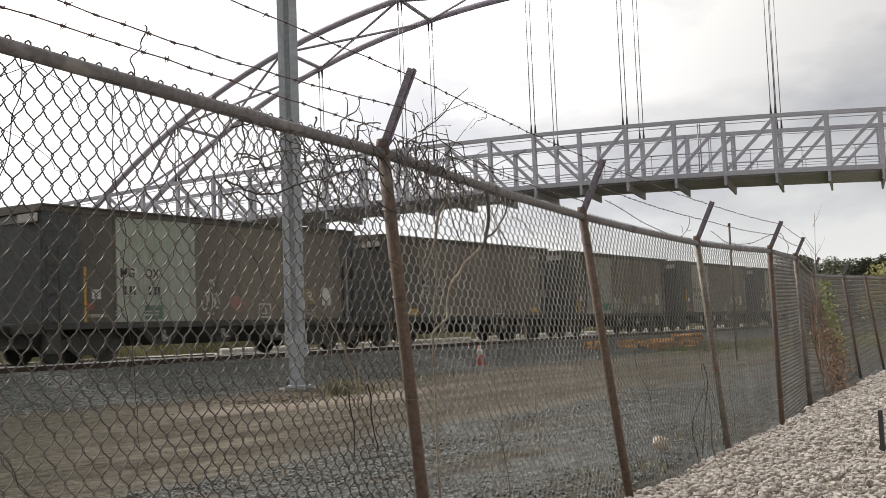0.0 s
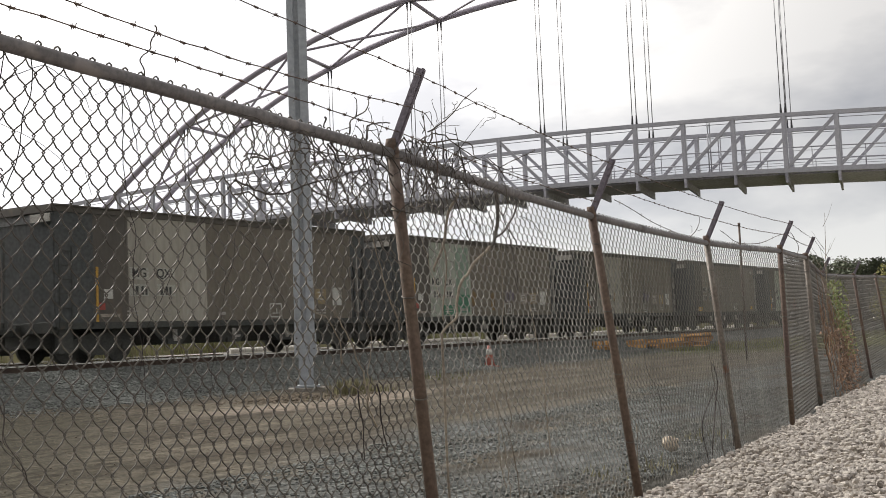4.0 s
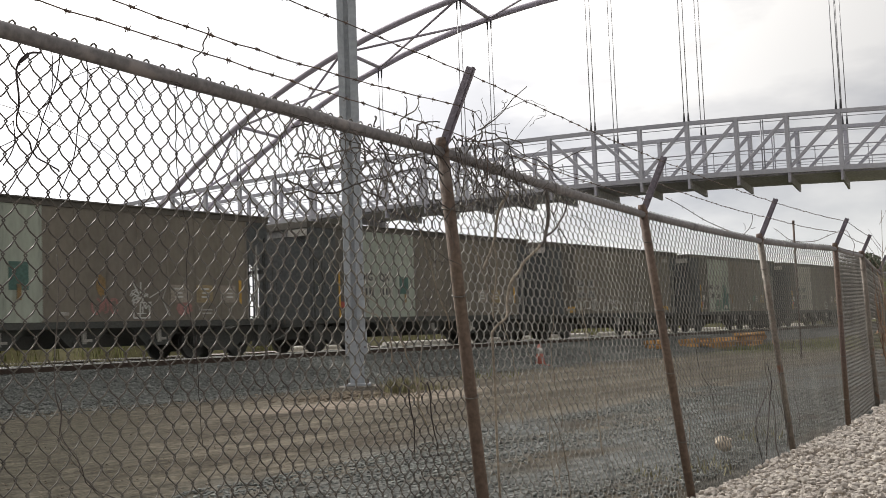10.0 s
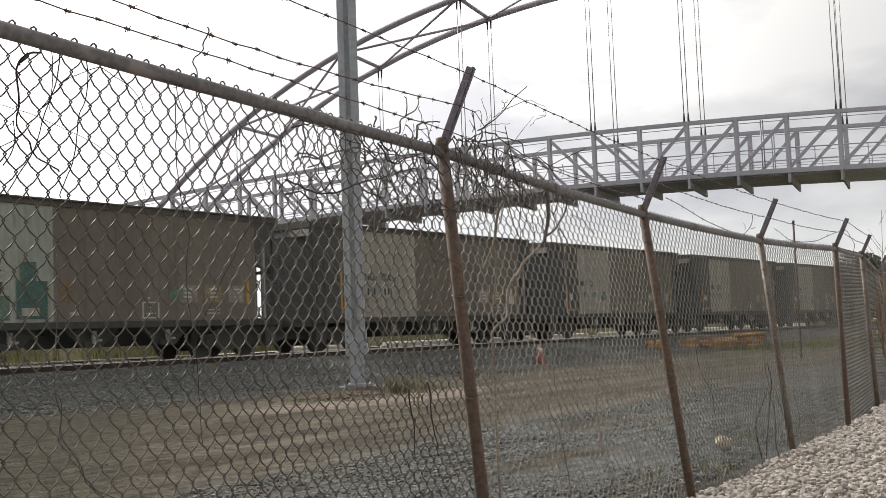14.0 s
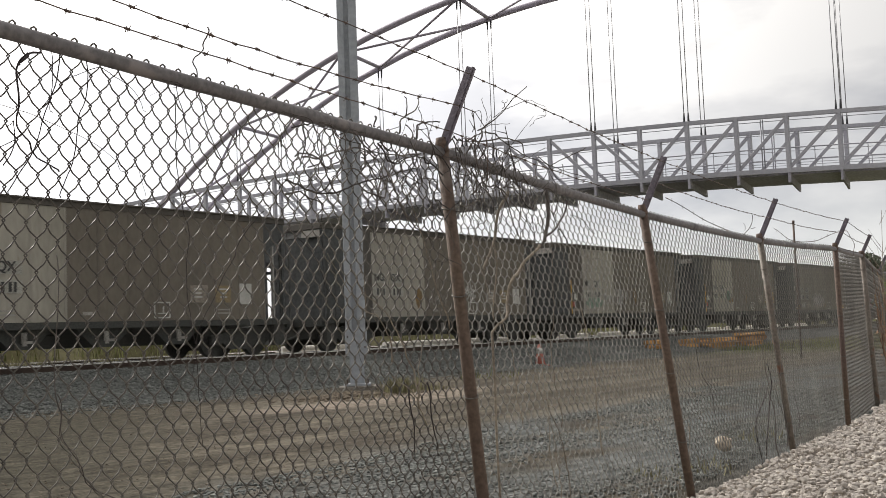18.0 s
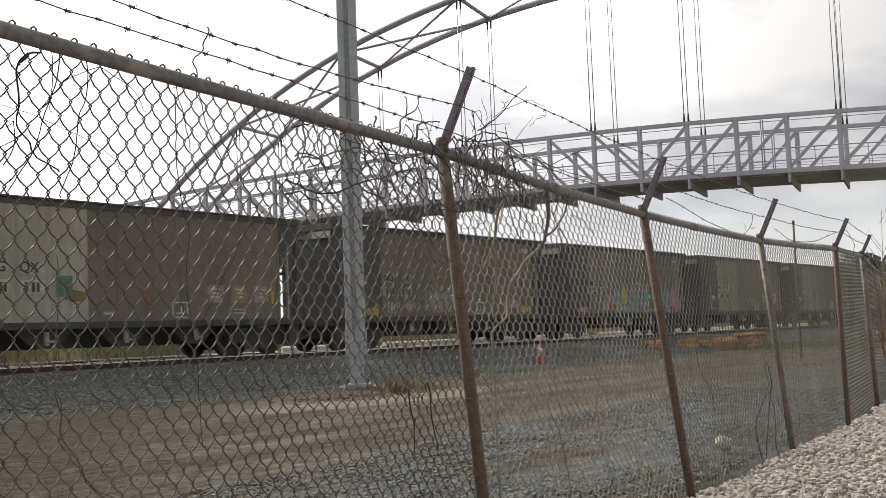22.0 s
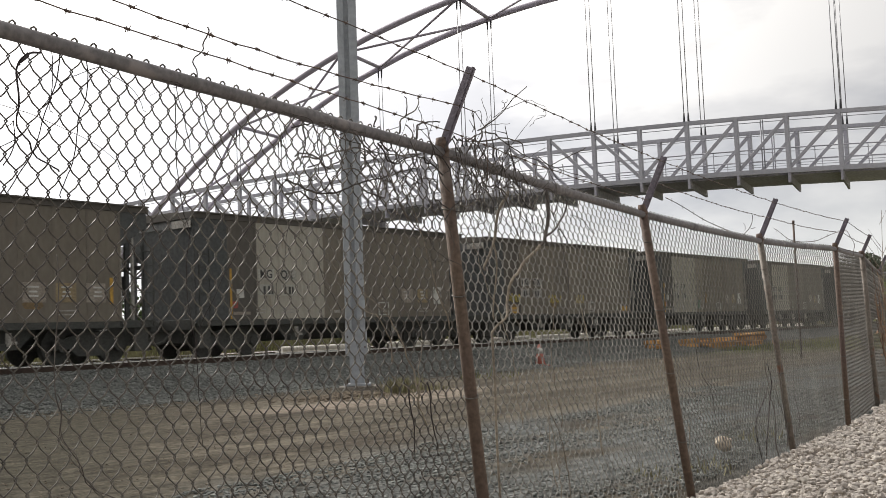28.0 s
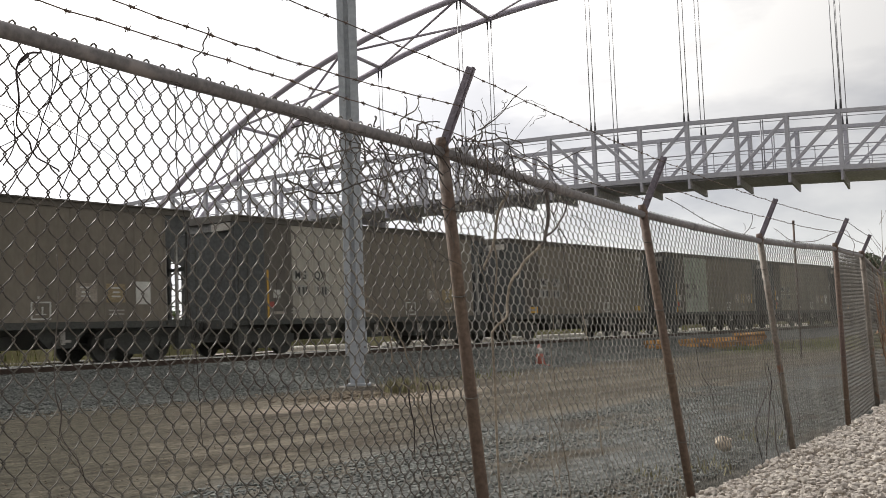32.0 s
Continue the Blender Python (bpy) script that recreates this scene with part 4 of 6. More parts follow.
def build_bridge():
    base = empty("footbridge", bridge_at(0, 0))
    tagged(base, "grey steel tied-arch footbridge spanning the tracks", "bridge")
    inv = Matrix.Translation(-bridge_at(0, 0))
    WID, TH = 4.415, 2.538

    def bp(name, shape, material, label="", parent=base, smooth=False):
        shape.v = [tuple(inv @ Vector(p)) for p in shape.v]
        return part(name, shape, material, parent, label, smooth)

    ribs_w = (0.0, WID)
    for w in ribs_w:
        pts = [bridge_at(-HALF + 2 * HALF * k / 60, arch_z(-HALF + 2 * HALF * k / 60), w) for k in range(61)]
        bp("arch_rib", Shape().tube(pts, 0.165, 14), M_ARCH, "mauve-grey tubular steel arch", base, True)
    # lateral bracing between the ribs: cross struts and diagonals
    nodes = [k * BAY for k in (-15, -13, -10, -7, -4, -1, 1, 4, 7, 10, 13, 15)]
    for k, u in enumerate(nodes):
        bp("cross_strut", Shape().tube([bridge_at(u, arch_z(u), 0), bridge_at(u, arch_z(u), WID)], 0.1, 10), M_ARCH, "", base, True)
        if k < len(nodes) - 1:
            v = nodes[k + 1]
            bp("brace", Shape().tube([bridge_at(u, arch_z(u), 0), bridge_at(v, arch_z(v), WID)], 0.068, 8), M_ARCH, "", base, True)
            bp("brace", Shape().tube([bridge_at(u, arch_z(u) - 0.1, WID), bridge_at(v, arch_z(v) - 0.1, 0)], 0.068, 8), M_ARCH, "", base, True)
    n = 16
    for w in ribs_w:
        for zo, ww, hh, nm, mt in ((0.0, 0.2, 0.18, "top_chord", M_STEEL), (-TH, 0.2, 0.22, "bottom_chord", M_STEEL)):
            s = Shape()
            s.sweep([bridge_at(k * BAY, deck_z(k * BAY) + zo, w) for k in range(-n, n + 1)], ww, hh)
            bp(nm, s, mt)
        for k in range(-n, n + 1):
            u = k * BAY
            bp("post", Shape().bar(bridge_at(u, deck_z(u) - TH, w), bridge_at(u, deck_z(u), w), 0.19, 0.19), M_STEEL)
            if k < n:
                v = (k + 1) * BAY
                # diagonals fall towards midspan on either side
                a, b = ((u, -0.1), (v, -TH + 0.1)) if k < 0 else ((u, -TH + 0.1), (v, -0.1))
                bp("diagonal", Shape().bar(bridge_at(a[0], deck_z(a[0]) + a[1], w), bridge_at(b[0], deck_z(b[0]) + b[1], w), 0.13, 0.15), M_STEEL)
        for zo, r in ((-TH + 1.06, 0.03), (-TH + 0.9, 0.012), (-TH + 0.48, 0.012), (-TH + 0.36, 0.012), (-TH + 0.25, 0.012), (-0.2, 0.018)):
            ww = w + (0.16 if w == 0 else -0.16)
            pts = [bridge_at(k * BAY, deck_z(k * BAY) + zo, ww) for k in range(-n, n + 1)]
            bp("handrail", Shape().tube(pts, r, 6), M_STEEL, "", base, True)
        # thin stanchions between the posts, and a taller pair where two deck lengths meet
        for k in range(-n, n):
            u, ww = (k + 0.5) * BAY, w + (0.16 if w == 0 else -0.16)
            for du, top in (((-0.05, -0.1), (0.05, -0.1)) if k == -3 else ((0.0, -TH + 1.06),)):
                bp("stanchion", Shape().tube([bridge_at(u + du, deck_z(u) - TH, ww), bridge_at(u + du, deck_z(u) + top, ww)], 0.03 if k == -3 else 0.02, 6), M_STEEL, "", base, True)
    s = Shape()
    s.sweep([bridge_at(k * BAY, deck_z(k * BAY) - TH - 0.1, WID / 2) for k in range(-n, n + 1)], WID - 0.22, 0.16)
    bp("deck", s, M_DECK, "dark underside of the walkway deck")
    for k in range(-n, n + 1):
        u = k * BAY
        z = deck_z(u) - TH
        s = Shape()
        s.bar(bridge_at(u, z - 0.36, 0.05), bridge_at(u, z - 0.36, WID - 0.05), 0.1, 0.34)
        s.bar(bridge_at(u, z - 0.1, -0.03), bridge_at(u, z - 0.56, -0.03), 0.18, 0.12)
        bp("floor_beam", s, M_DECK)
    # hangers, pairs of rods with sockets
    for sgn in (-1, 1):
        for k in (1, 4, 7, 10):
            u = sgn * k * BAY
            for w in ribs_w:
                zt, zb = arch_z(u) - 0.2, deck_z(u) + 0.1
                if zt < zb + 0.5:
                    continue
                for du in (-0.1, 0.1):
                    h = Shape().tube([bridge_at(u + du, zb + 0.4, w), bridge_at(u + du, zt - 0.4, w)], 0.021, 6)
                    hang = bp("hanger", h, M_CABLE, "steel hanger rod", base, True)
                    bp("socket", Shape().tube([bridge_at(u + du, zb - 0.05, w), bridge_at(u + du, zb + 0.42, w)], 0.06, 8, 0.035), M_FORK, "dark cable socket", hang, True)
                    bp("socket", Shape().tube([bridge_at(u + du, zt + 0.05, w), bridge_at(u + du, zt - 0.4, w)], 0.06, 8, 0.035), M_FORK, "dark cable socket", hang, True)


build_bridge()


# ---- things in the yard ----
def build_column():
    base = empty("steel_column", (20.73, 17.31, 0))
    base.rotation_euler[2] = radians(-50)
    tagged(base, "tall galvanised twin-channel steel column on a concrete pad", "column")
    h, rise = 12.5, Matrix.Rotation(radians(0.3), 3, "Y")
    rot = Matrix.Identity(3)
    for name, x0, x1 in (("channel", -0.236, -0.074), ("channel", 0.034, 0.236)):
        part(name, Shape().box(((x0 + x1) / 2 + 0.02, 0, (h + 1.3) / 2), (x1 - x0, 0.2, h - 1.3), rise), M_COLUMN, base)
    part("web", Shape().box((0.0, 0.03, (h + 1.3) / 2), (0.12, 0.05, h - 1.3), rise), M_COLUMN, base)
    part("splice_plate", Shape().box((0, 0, 1.09), (0.52, 0.26, 0.58)), M_COLUMN, base, "pale bolted plate near the foot")
    part("foot_tube", Shape().box((0, 0, 0.45), (0.34, 0.22, 0.72)), M_COLUMN, base)
    part("junction_box", Shape().box((0.15, -0.14, 1.9), (0.18, 0.08, 0.42)), M_COLUMN, base)
    for dx, z in ((-0.19, 1.72), (-0.19, 2.6), (0.16, 2.6), (-0.2, 1.0), (0.2, 1.0), (-0.2, 1.25), (0.2, 1.25)):
        part("bolt", Shape().tube([(dx, -0.08 if z > 1.4 else -0.13, z), (dx, -0.1 if z > 1.4 else -0.15, z)], 0.022, 6), M_RUST, base)
    part("base_plate", Shape().box((0, 0, 0.12), (0.62, 0.62, 0.05), rot), M_COLUMN, base)
    part("footing", Shape().box((0, 0, 0.02), (0.85, 0.85, 0.13), rot), M_CONCRETE, base, "low concrete footing")
    for dx in (-0.24, 0.24):
        for dy in (-0.24, 0.24):
            part("anchor_bolt", Shape().tube([(dx, dy, 0.1), (dx, dy, 0.22)], 0.022, 6), M_RUST, base)


def build_cone(x, y):
    base = empty("traffic_cone", (x, y, ground_height(x, y)))
    tagged(base, "orange traffic barrel cone with white band", "traffic cone")
    part("foot", Shape().box((0, 0, 0.04), (0.5, 0.5, 0.07)), M_ORANGE, base)
    part("cone", Shape().tube([(0, 0, 0.07), (0, 0, 0.4), (0, 0, 0.78)], 0.19, 12, 0.06), M_ORANGE, base, "", True)
    part("band", Shape().tube([(0, 0, 0.46), (0, 0, 0.66)], 0.125, 12, 0.1), M_WHITE, base, "white reflective band", True)


def build_timber(x, y, length, cols, layers, rot=0, label="heap of orange-brown timbers lying on the ground by the track"):
    base = empty("timber_stack", (x, y, float(np.interp(y, [19.6, 20.6, 22.2], [-0.02, 0.12, 0.42]))))
    base.rotation_euler[2] = radians(rot)
    tagged(base, label, "timber stack")
    rng = random.Random(int(x))
    kinds = [Shape().box((0, 0, 0), (length * f, w, h)).mesh("beam") for f, w, h in ((1.0, 0.2, 0.15), (0.72, 0.22, 0.17), (0.5, 0.24, 0.07), (0.34, 0.19, 0.16))]
    for k in range(layers):
        for j in range(cols - k // 2):
            for half in (-1, 1):
                # timbers of mixed length, tossed askew, thicker towards one end
                if half < 0 and k > layers - 2 and layers > 2:
                    continue
                kind = rng.choice(kinds)
                at = half * length * 0.5 + rng.uniform(-0.16, 0.16) * length
                part("beam", kind, M_TIMBER, base, m=pose(at, j * 0.3 - 0.4 + 0.12 * k + rng.uniform(-0.05, 0.05), 0.09 + k * 0.19 + rng.uniform(0, 0.03), rng.choice((0, 0, 12, -35)), rng.uniform(-4, 4), rng.uniform(-9, 9) * (1 + k)))


def build_weeds():
    rng = random.Random(8)
    s = Shape()
    clumps = [(25, 16.5, 0.8, 40)]
    clumps += [(rng.uniform(48, 85), rng.uniform(14, 21.5), rng.uniform(0.5, 1.5), 60) for _ in range(60)]
    for x, y, r, n in clumps:
        for k in range(n):
            px, py = x + rng.gauss(0, r * 0.5), y + rng.gauss(0, r * 0.5)
            h = rng.uniform(0.1, 0.42)
            a = rng.uniform(0, 6.28)
            d = Vector((math.cos(a), math.sin(a), 0))
            p = Vector((px, py, ground_height(px, py) - 0.02))
            t = p + d * h * 0.4 + Vector((0, 0, h))
            e = Vector((-d.y, d.x, 0)) * 0.012
            s.add([p - e, p + e, t], [(0, 1, 2)])
    for k in range(9000):
        # short turf round the timber and along the yard's far edge
        px, py = rng.uniform(48.5, 90), rng.gauss(17.9, 1.0)
        p = Vector((px, py, ground_height(px, py) - 0.02))
        h, a = rng.uniform(0.1, 0.3), rng.uniform(0, 6.28)
        d = Vector((math.cos(a), math.sin(a), 0))
        e = Vector((-d.y, d.x, 0)) * 0.03
        s.add([p - e, p + e, p + d * h * 0.5 + Vector((0, 0, h))], [(0, 1, 2)])
    tagged(part("weeds", s, M_GRASS), "tufts of dull green weeds and grass", "weeds", kind="stuff")
    # yellow-green grass: one tuft beside the column, a strip of it behind the train
    s = Shape()
    clumps = [(19.3, 14.9, 0.34, 500, 0.42), (19.9, 14.7, 0.5, 160, 0.2), (18.4, 14.9, 0.7, 60, 0.12), (12.2, 4.6, 0.35, 50, 0.14), (9.0, 4.3, 0.3, 40, 0.1), (9.6, 4.0, 0.3, 40, 0.16)]
    clumps += [(rng.uniform(13, 31), rng.uniform(29.6, 31), rng.uniform(0.4, 1.0), 60, 0.6) for _ in range(34)]
    clumps += [(rng.uniform(52.5, 82), rng.uniform(17.6, 19.4), rng.uniform(0.6, 1.4), 110, 0.34) for _ in range(70)]
    for x, y, r, n, top in clumps:
        for k in range(n):
            px, py = x + rng.gauss(0, r * 0.5), y + rng.gauss(0, r * 0.5)
            h = rng.uniform(0.3, 1.0) * top
            a = rng.uniform(0, 6.28)
            d = Vector((math.cos(a), math.sin(a), 0))
            p = Vector((px, py, (ground_height(px, py) if y < 20 else 0.42) - 0.02))
            e = Vector((-d.y, d.x, 0)) * 0.011
            t = p + d * h * 0.4 + Vector((0, 0, h))
            s.add([p - e, p + e, p.lerp(t, 0.6) + e * 0.8 + Vector((0, 0, h * 0.1)), t], [(0, 1, 2, 3)])
    tagged(part("grass_tufts", s, M_GRASS_YEL), "tufts of yellow-green grass in the yard and behind the track", "grass", kind="stuff")


def build_mound():
    """Low heap of dirt and debris thrown up round the column's foot."""
    rng = random.Random(61)
    s = Shape()
    for k in range(2200):
        a, d = rng.uniform(0, 6.28), abs(rng.gauss(0, 0.75))
        x, y = 18.1 + d * math.cos(a) * 1.4, 15.3 + d * math.sin(a) * 0.6
        s.stone((x, y, ground_height(x, y) + 0.1 * max(0, 1 - d)), rng.uniform(0.012, 0.05), rng, 0, (0.6, 1.3))
    tagged(part("dirt_heap", s, M_CLOD), "low heap of brown dirt at the column's foot", "dirt heap", kind="stuff")


def build_sapling():
    rng = random.Random(63)
    base = empty("bare_sapling", (19.6, 4.95, 0))
    tagged(base, "thin bare sapling growing behind the fence", "sapling")
    s = Shape().tube([(0, 0, -0.1), (0.04, 0.02, 1.0), (0.02, -0.03, 2.0), (0.1, -0.05, 3.0)], 0.012, 5, 0.003)
    part("stem", s, M_VINE_PALE, base)
    for k in range(14):
        z = rng.uniform(1.3, 2.8)
        a = rng.uniform(0, 6.28)
        ln = rng.uniform(0.15, 0.45)
        p = Vector((0.04, -0.02, z))
        q = p + Vector((math.cos(a) * ln * 0.6, math.sin(a) * ln * 0.6, ln))
        part("twig", Shape().tube([p, p.lerp(q, 0.5) + Vector((0.02, 0, -0.02)), q], 0.005, 4, 0.0015), M_VINE_PALE, base)


build_sapling()
build_mound()
build_column()
build_cone(34.1, 20.2)
build_timber(49.6, 20.9, 0.85, 3, 2, -58)
build_timber(51.1, 19.7, 1.5, 5, 4, -58)
build_weeds()


def build_pole():
    base = empty("thin_post", (36.0, 11.7, 0))
    tagged(base, "thin dark steel post standing in the yard", "post")
    part("shaft", Shape().tube([(0, 0, -0.1), (0.03, 0, 4.35)], 0.035, 8), M_BARB, base, "", True)
    part("cap", Shape().tube([(0.03, 0, 4.33), (0.03, 0, 4.42)], 0.045, 8), M_BARB, base, "", True)


build_pole()


build_timber(45.5, 21.2, 0.42, 3, 2, -50, "small bundle of reddish timber ends on the ground")


def build_marker():
    base = empty("marker_post", (10.06, 2.07, 0.12))
    tagged(base, "short black plastic marker post in the white rocks", "marker post")
    part("shaft", Shape().box((0, 0, 0.12), (0.035, 0.035, 0.34)), M_LETTER, base)
    part("foot", Shape().box((0.05, 0, -0.02), (0.14, 0.05, 0.03)), M_LETTER, base)


build_marker()


# ---- far side of the tracks: pale concrete beams, grass, tree line ----
def build_far():
    beam = Shape().box((0, 0, -0.1), (5.4, 0.4, 0.4)).tube([(-2.7, -0.1, 0.16), (2.7, -0.1, 0.16)], 0.11, 12).tube([(-2.7, -0.16, -0.04), (2.7, -0.16, -0.04)], 0.11, 12).mesh("beam")
    for i in range(10):
        ob = part("concrete_beam", beam, M_PALE, None, m=pose(35 + 6.6 * i, 30.9 + 0.1 * (i % 2), 0.74, 0, 0, random.uniform(-0.6, 0.6)))
        tagged(ob, "long pale concrete beam lying beyond the tracks", "concrete beam", "beams beyond the tracks")
    s = Shape()
    rng = random.Random(31)
    for k in range(5200):
        x, y = rng.uniform(8, 110), rng.uniform(40, 45)
        h = rng.uniform(0.3, 0.9)
        a = rng.uniform(0, 6.28)
        d = Vector((math.cos(a), math.sin(a), 0))
        p = Vector((x, y, min(1.5, max(-0.05, (y - 40) * 0.5))))
        e = Vector((-d.y, d.x, 0)) * 0.03
        s.add([p - e, p + e, p + d * h * 0.35 + Vector((0, 0, h))], [(0, 1, 2)])
    tagged(part("tall_grass", s, M_GRASS), "rough olive grass beyond the tracks", "grass", kind="stuff")


build_far()


def build_bank():
    """Grassy earth bank with scrub beyond the tracks."""
    s = Shape()
    prof = [(39.5, -0.1), (40.5, 0.2), (43.0, 1.5), (45.5, 1.9), (49.0, 1.5), (55.0, -0.1)]
    rng = random.Random(14)
    xs = [-20 + 2.5 * i for i in range(70)]
    n = len(prof)
    for x in xs:
        for i, (y, z) in enumerate(prof):
            s.v.append((x, y + rng.uniform(-0.4, 0.4), z + rng.uniform(-0.2, 0.25) * (0 < i < n - 1)))
    s.f = [(j * n + i, (j + 1) * n + i, (j + 1) * n + i + 1, j * n + i + 1) for j in range(len(xs) - 1) for i in range(n - 1)]
    tagged(part("earth_bank", s, M_FARLAND, smooth=True), "low olive earth bank beyond the tracks", "bank", kind="structure")
    kinds = []
    for q in range(4):
        r = random.Random(50 + q)
        stems, leaves = Shape(), Shape()
        blobs = []
        for k in range(9):
            a, d = r.uniform(0, 6.28), r.uniform(0.2, 1.3)
            tip = Vector((math.cos(a) * d, math.sin(a) * d, r.uniform(0.6, 1.7)))
            stems.tube([(0, 0, -0.1), tip * 0.5, tip], 0.03, 5, 0.008)
            blobs.append((tip, r.uniform(0.35, 0.6)))
        for k in range(650):
            c, rad = r.choice(blobs)
            p = c + Vector((r.gauss(0, 1), r.gauss(0, 1), r.gauss(0, 0.8))).normalized() * rad * r.random() ** 0.4
            d = Vector((r.uniform(-1, 1), r.uniform(-1, 1), r.uniform(-1, 1))).normalized()
            e = d.orthogonal().normalized()
            z = r.uniform(0.06, 0.14)
            leaves.add([p - d * z, p + e * z * 0.6, p + d * z, p - e * z * 0.6], [(0, 1, 2, 3)])
        sm, lm = stems.mesh("stems"), leaves.mesh("foliage")
        sm.materials.append(M_BARK), lm.materials.append(M_LEAF)
        kinds.append((sm, lm))
    for k in range(34):
        x = 6 + 3.4 * k + rng.uniform(-1, 1)
        b = empty("bush", (x, 44.0 + rng.uniform(-0.8, 0.8), 1.6))
        sc = rng.uniform(0.55, 1.0) * (1.35 if x < 38 else 0.8)
        b.scale = (sc * 1.25, sc * 1.25, sc)
        b.rotation_euler[2] = rng.uniform(0, 6.28)
        tagged(b, "dull green bush on the bank beyond the tracks", "bush", "bushes on the bank")
        sm, lm = rng.choice(kinds)
        part("stems", sm, None, b)
        part("foliage", lm, None, b)


build_bank()


def tree_mesh(rng, h, spread, leaves, leaf_size):
    """Trunk with limbs, and a crown of leaf clumps with gaps."""
    trunk, crown = Shape(), Shape()
    trunk.tube([(0, 0, -0.3), (0.1, 0.05, h * 0.3), (0.2, -0.1, h * 0.62)], 0.035 * h, 8, 0.014 * h)
    blobs = []
    for k in range(13):
        a, z = rng.uniform(0, 6.28), h * rng.uniform(0.3, 0.92)
        rad = spread * rng.uniform(0.25, 0.9) * (1.15 - 0.6 * z / h)
        tip = Vector((math.cos(a) * rad, math.sin(a) * rad, z))
        trunk.tube([(0.12, 0, max(h * 0.22, z - h * 0.3)), tip * 0.55 + Vector((0, 0, z * 0.38)), tip], 0.012 * h, 5, 0.003 * h)
        blobs.append((tip, spread * rng.uniform(0.28, 0.5)))
    for k in range(leaves):
        c, r = rng.choice(blobs)
        v = Vector((rng.gauss(0, 1), rng.gauss(0, 1), rng.gauss(0, 0.8))).normalized() * r * rng.random() ** 0.4
        p = c + v
        d = Vector((rng.uniform(-1, 1), rng.uniform(-1, 1), rng.uniform(-1, 1))).normalized()
        e = d.orthogonal().normalized()
        z = leaf_size * rng.uniform(0.6, 1.4)
        crown.add([p - d * z, p + e * z * 0.6, p + d * z, p - e * z * 0.6], [(0, 1, 2, 3)])
    return trunk.mesh("trunk"), crown.mesh("crown")


def build_trees():
    rng = random.Random(77)
    kinds = [tree_mesh(random.Random(i), 11.0, 5.2, 6500, 0.25) for i in range(4)]
    for tr, cr in kinds:
        tr.materials.append(M_BARK)
        cr.materials.append(M_LEAF_FAR)
    spots = []
    for k in range(34):
        x = 150 + 75 * rng.random()
        bearing = radians(-6 + 24.5 * k / 33 + rng.uniform(-0.5, 0.5))
        spots.append((x, x * math.tan(bearing), rng.uniform(0.74, 0.98) * x / 185 * (1.0 if bearing < radians(15.6) else 0.72)))
    for x, y, sc in spots:
        if y > 18 and x < 140:
            continue
        tr, cr = rng.choice(kinds)
        base = empty("tree", (x, y, 0))
        base.scale = (sc, sc, sc)
        base.rotation_euler[2] = rng.uniform(0, 6.28)
        tagged(base, "distant leafy grey-green tree in the tree line", "tree", "tree line")
        part("trunk", tr, M_BARK, base)
        part("crown", cr, M_LEAF_FAR, base)
    tr, cr = tree_mesh(random.Random(9), 5.5, 2.5, 6000, 0.11)
    base = empty("tree", (95, 18.1, 0))
    tagged(base, "yellow-green leafy tree beyond the fence", "tree", "tree line")
    tr.materials.append(M_BARK), cr.materials.append(M_LEAF_YEL)
    part("trunk", tr, M_BARK, base)
    part("crown", cr, M_LEAF_YEL, base)


build_trees()


# ---- the train of open hopper cars ----
PITCH, CAR_L, CAR_H, HALF_W = 15.32, 14.0, 4.22, 1.55
REAR = CAR_L / 2 - 0.35   # the top frame stops short of the rear platform
SHEET = 5.70          # half length of the side sheets
SILL = 0.97
PANELS = 11
FIRST = 1.2             # the darker first panel is a little wider than the rest
PW = (2 * SHEET - FIRST) / (PANELS - 1)


def mesh_of(shape, material, name):
    me = shape.mesh(name)
    me.materials.append(material)
    return me


def letters(text, size):
    cu = bpy.data.curves.new("letters", "FONT")
    cu.body, cu.size, cu.extrude, cu.offset = text, size, 0.004, 0.006
    cu.align_x, cu.align_y = "CENTER", "CENTER"
    ob = new("letters", cu)
    me = bpy.data.meshes.new_from_object(ob)
    bpy.data.objects.remove(ob)
    me.materials.append(M_LETTER)
    return me


def plate(cx, cz, w, h, y=0.008):
    """A thin plate on the near side of a car, cx metres from the front of the side sheet."""
    return Shape().box((-SHEET + cx, -HALF_W - y, cz), (w, 0.012, h))


def frame_box(cx, cz, w, h, t=0.03):
    s = Shape()
    x = -SHEET + cx
    y = -HALF_W - 0.03
    for dz in (-h / 2, h / 2):
        s.box((x, y, cz + dz), (w, 0.012, t))
    for dx in (-w / 2, w / 2):
        s.box((x + dx, y, cz), (t, 0.012, h))
    return s


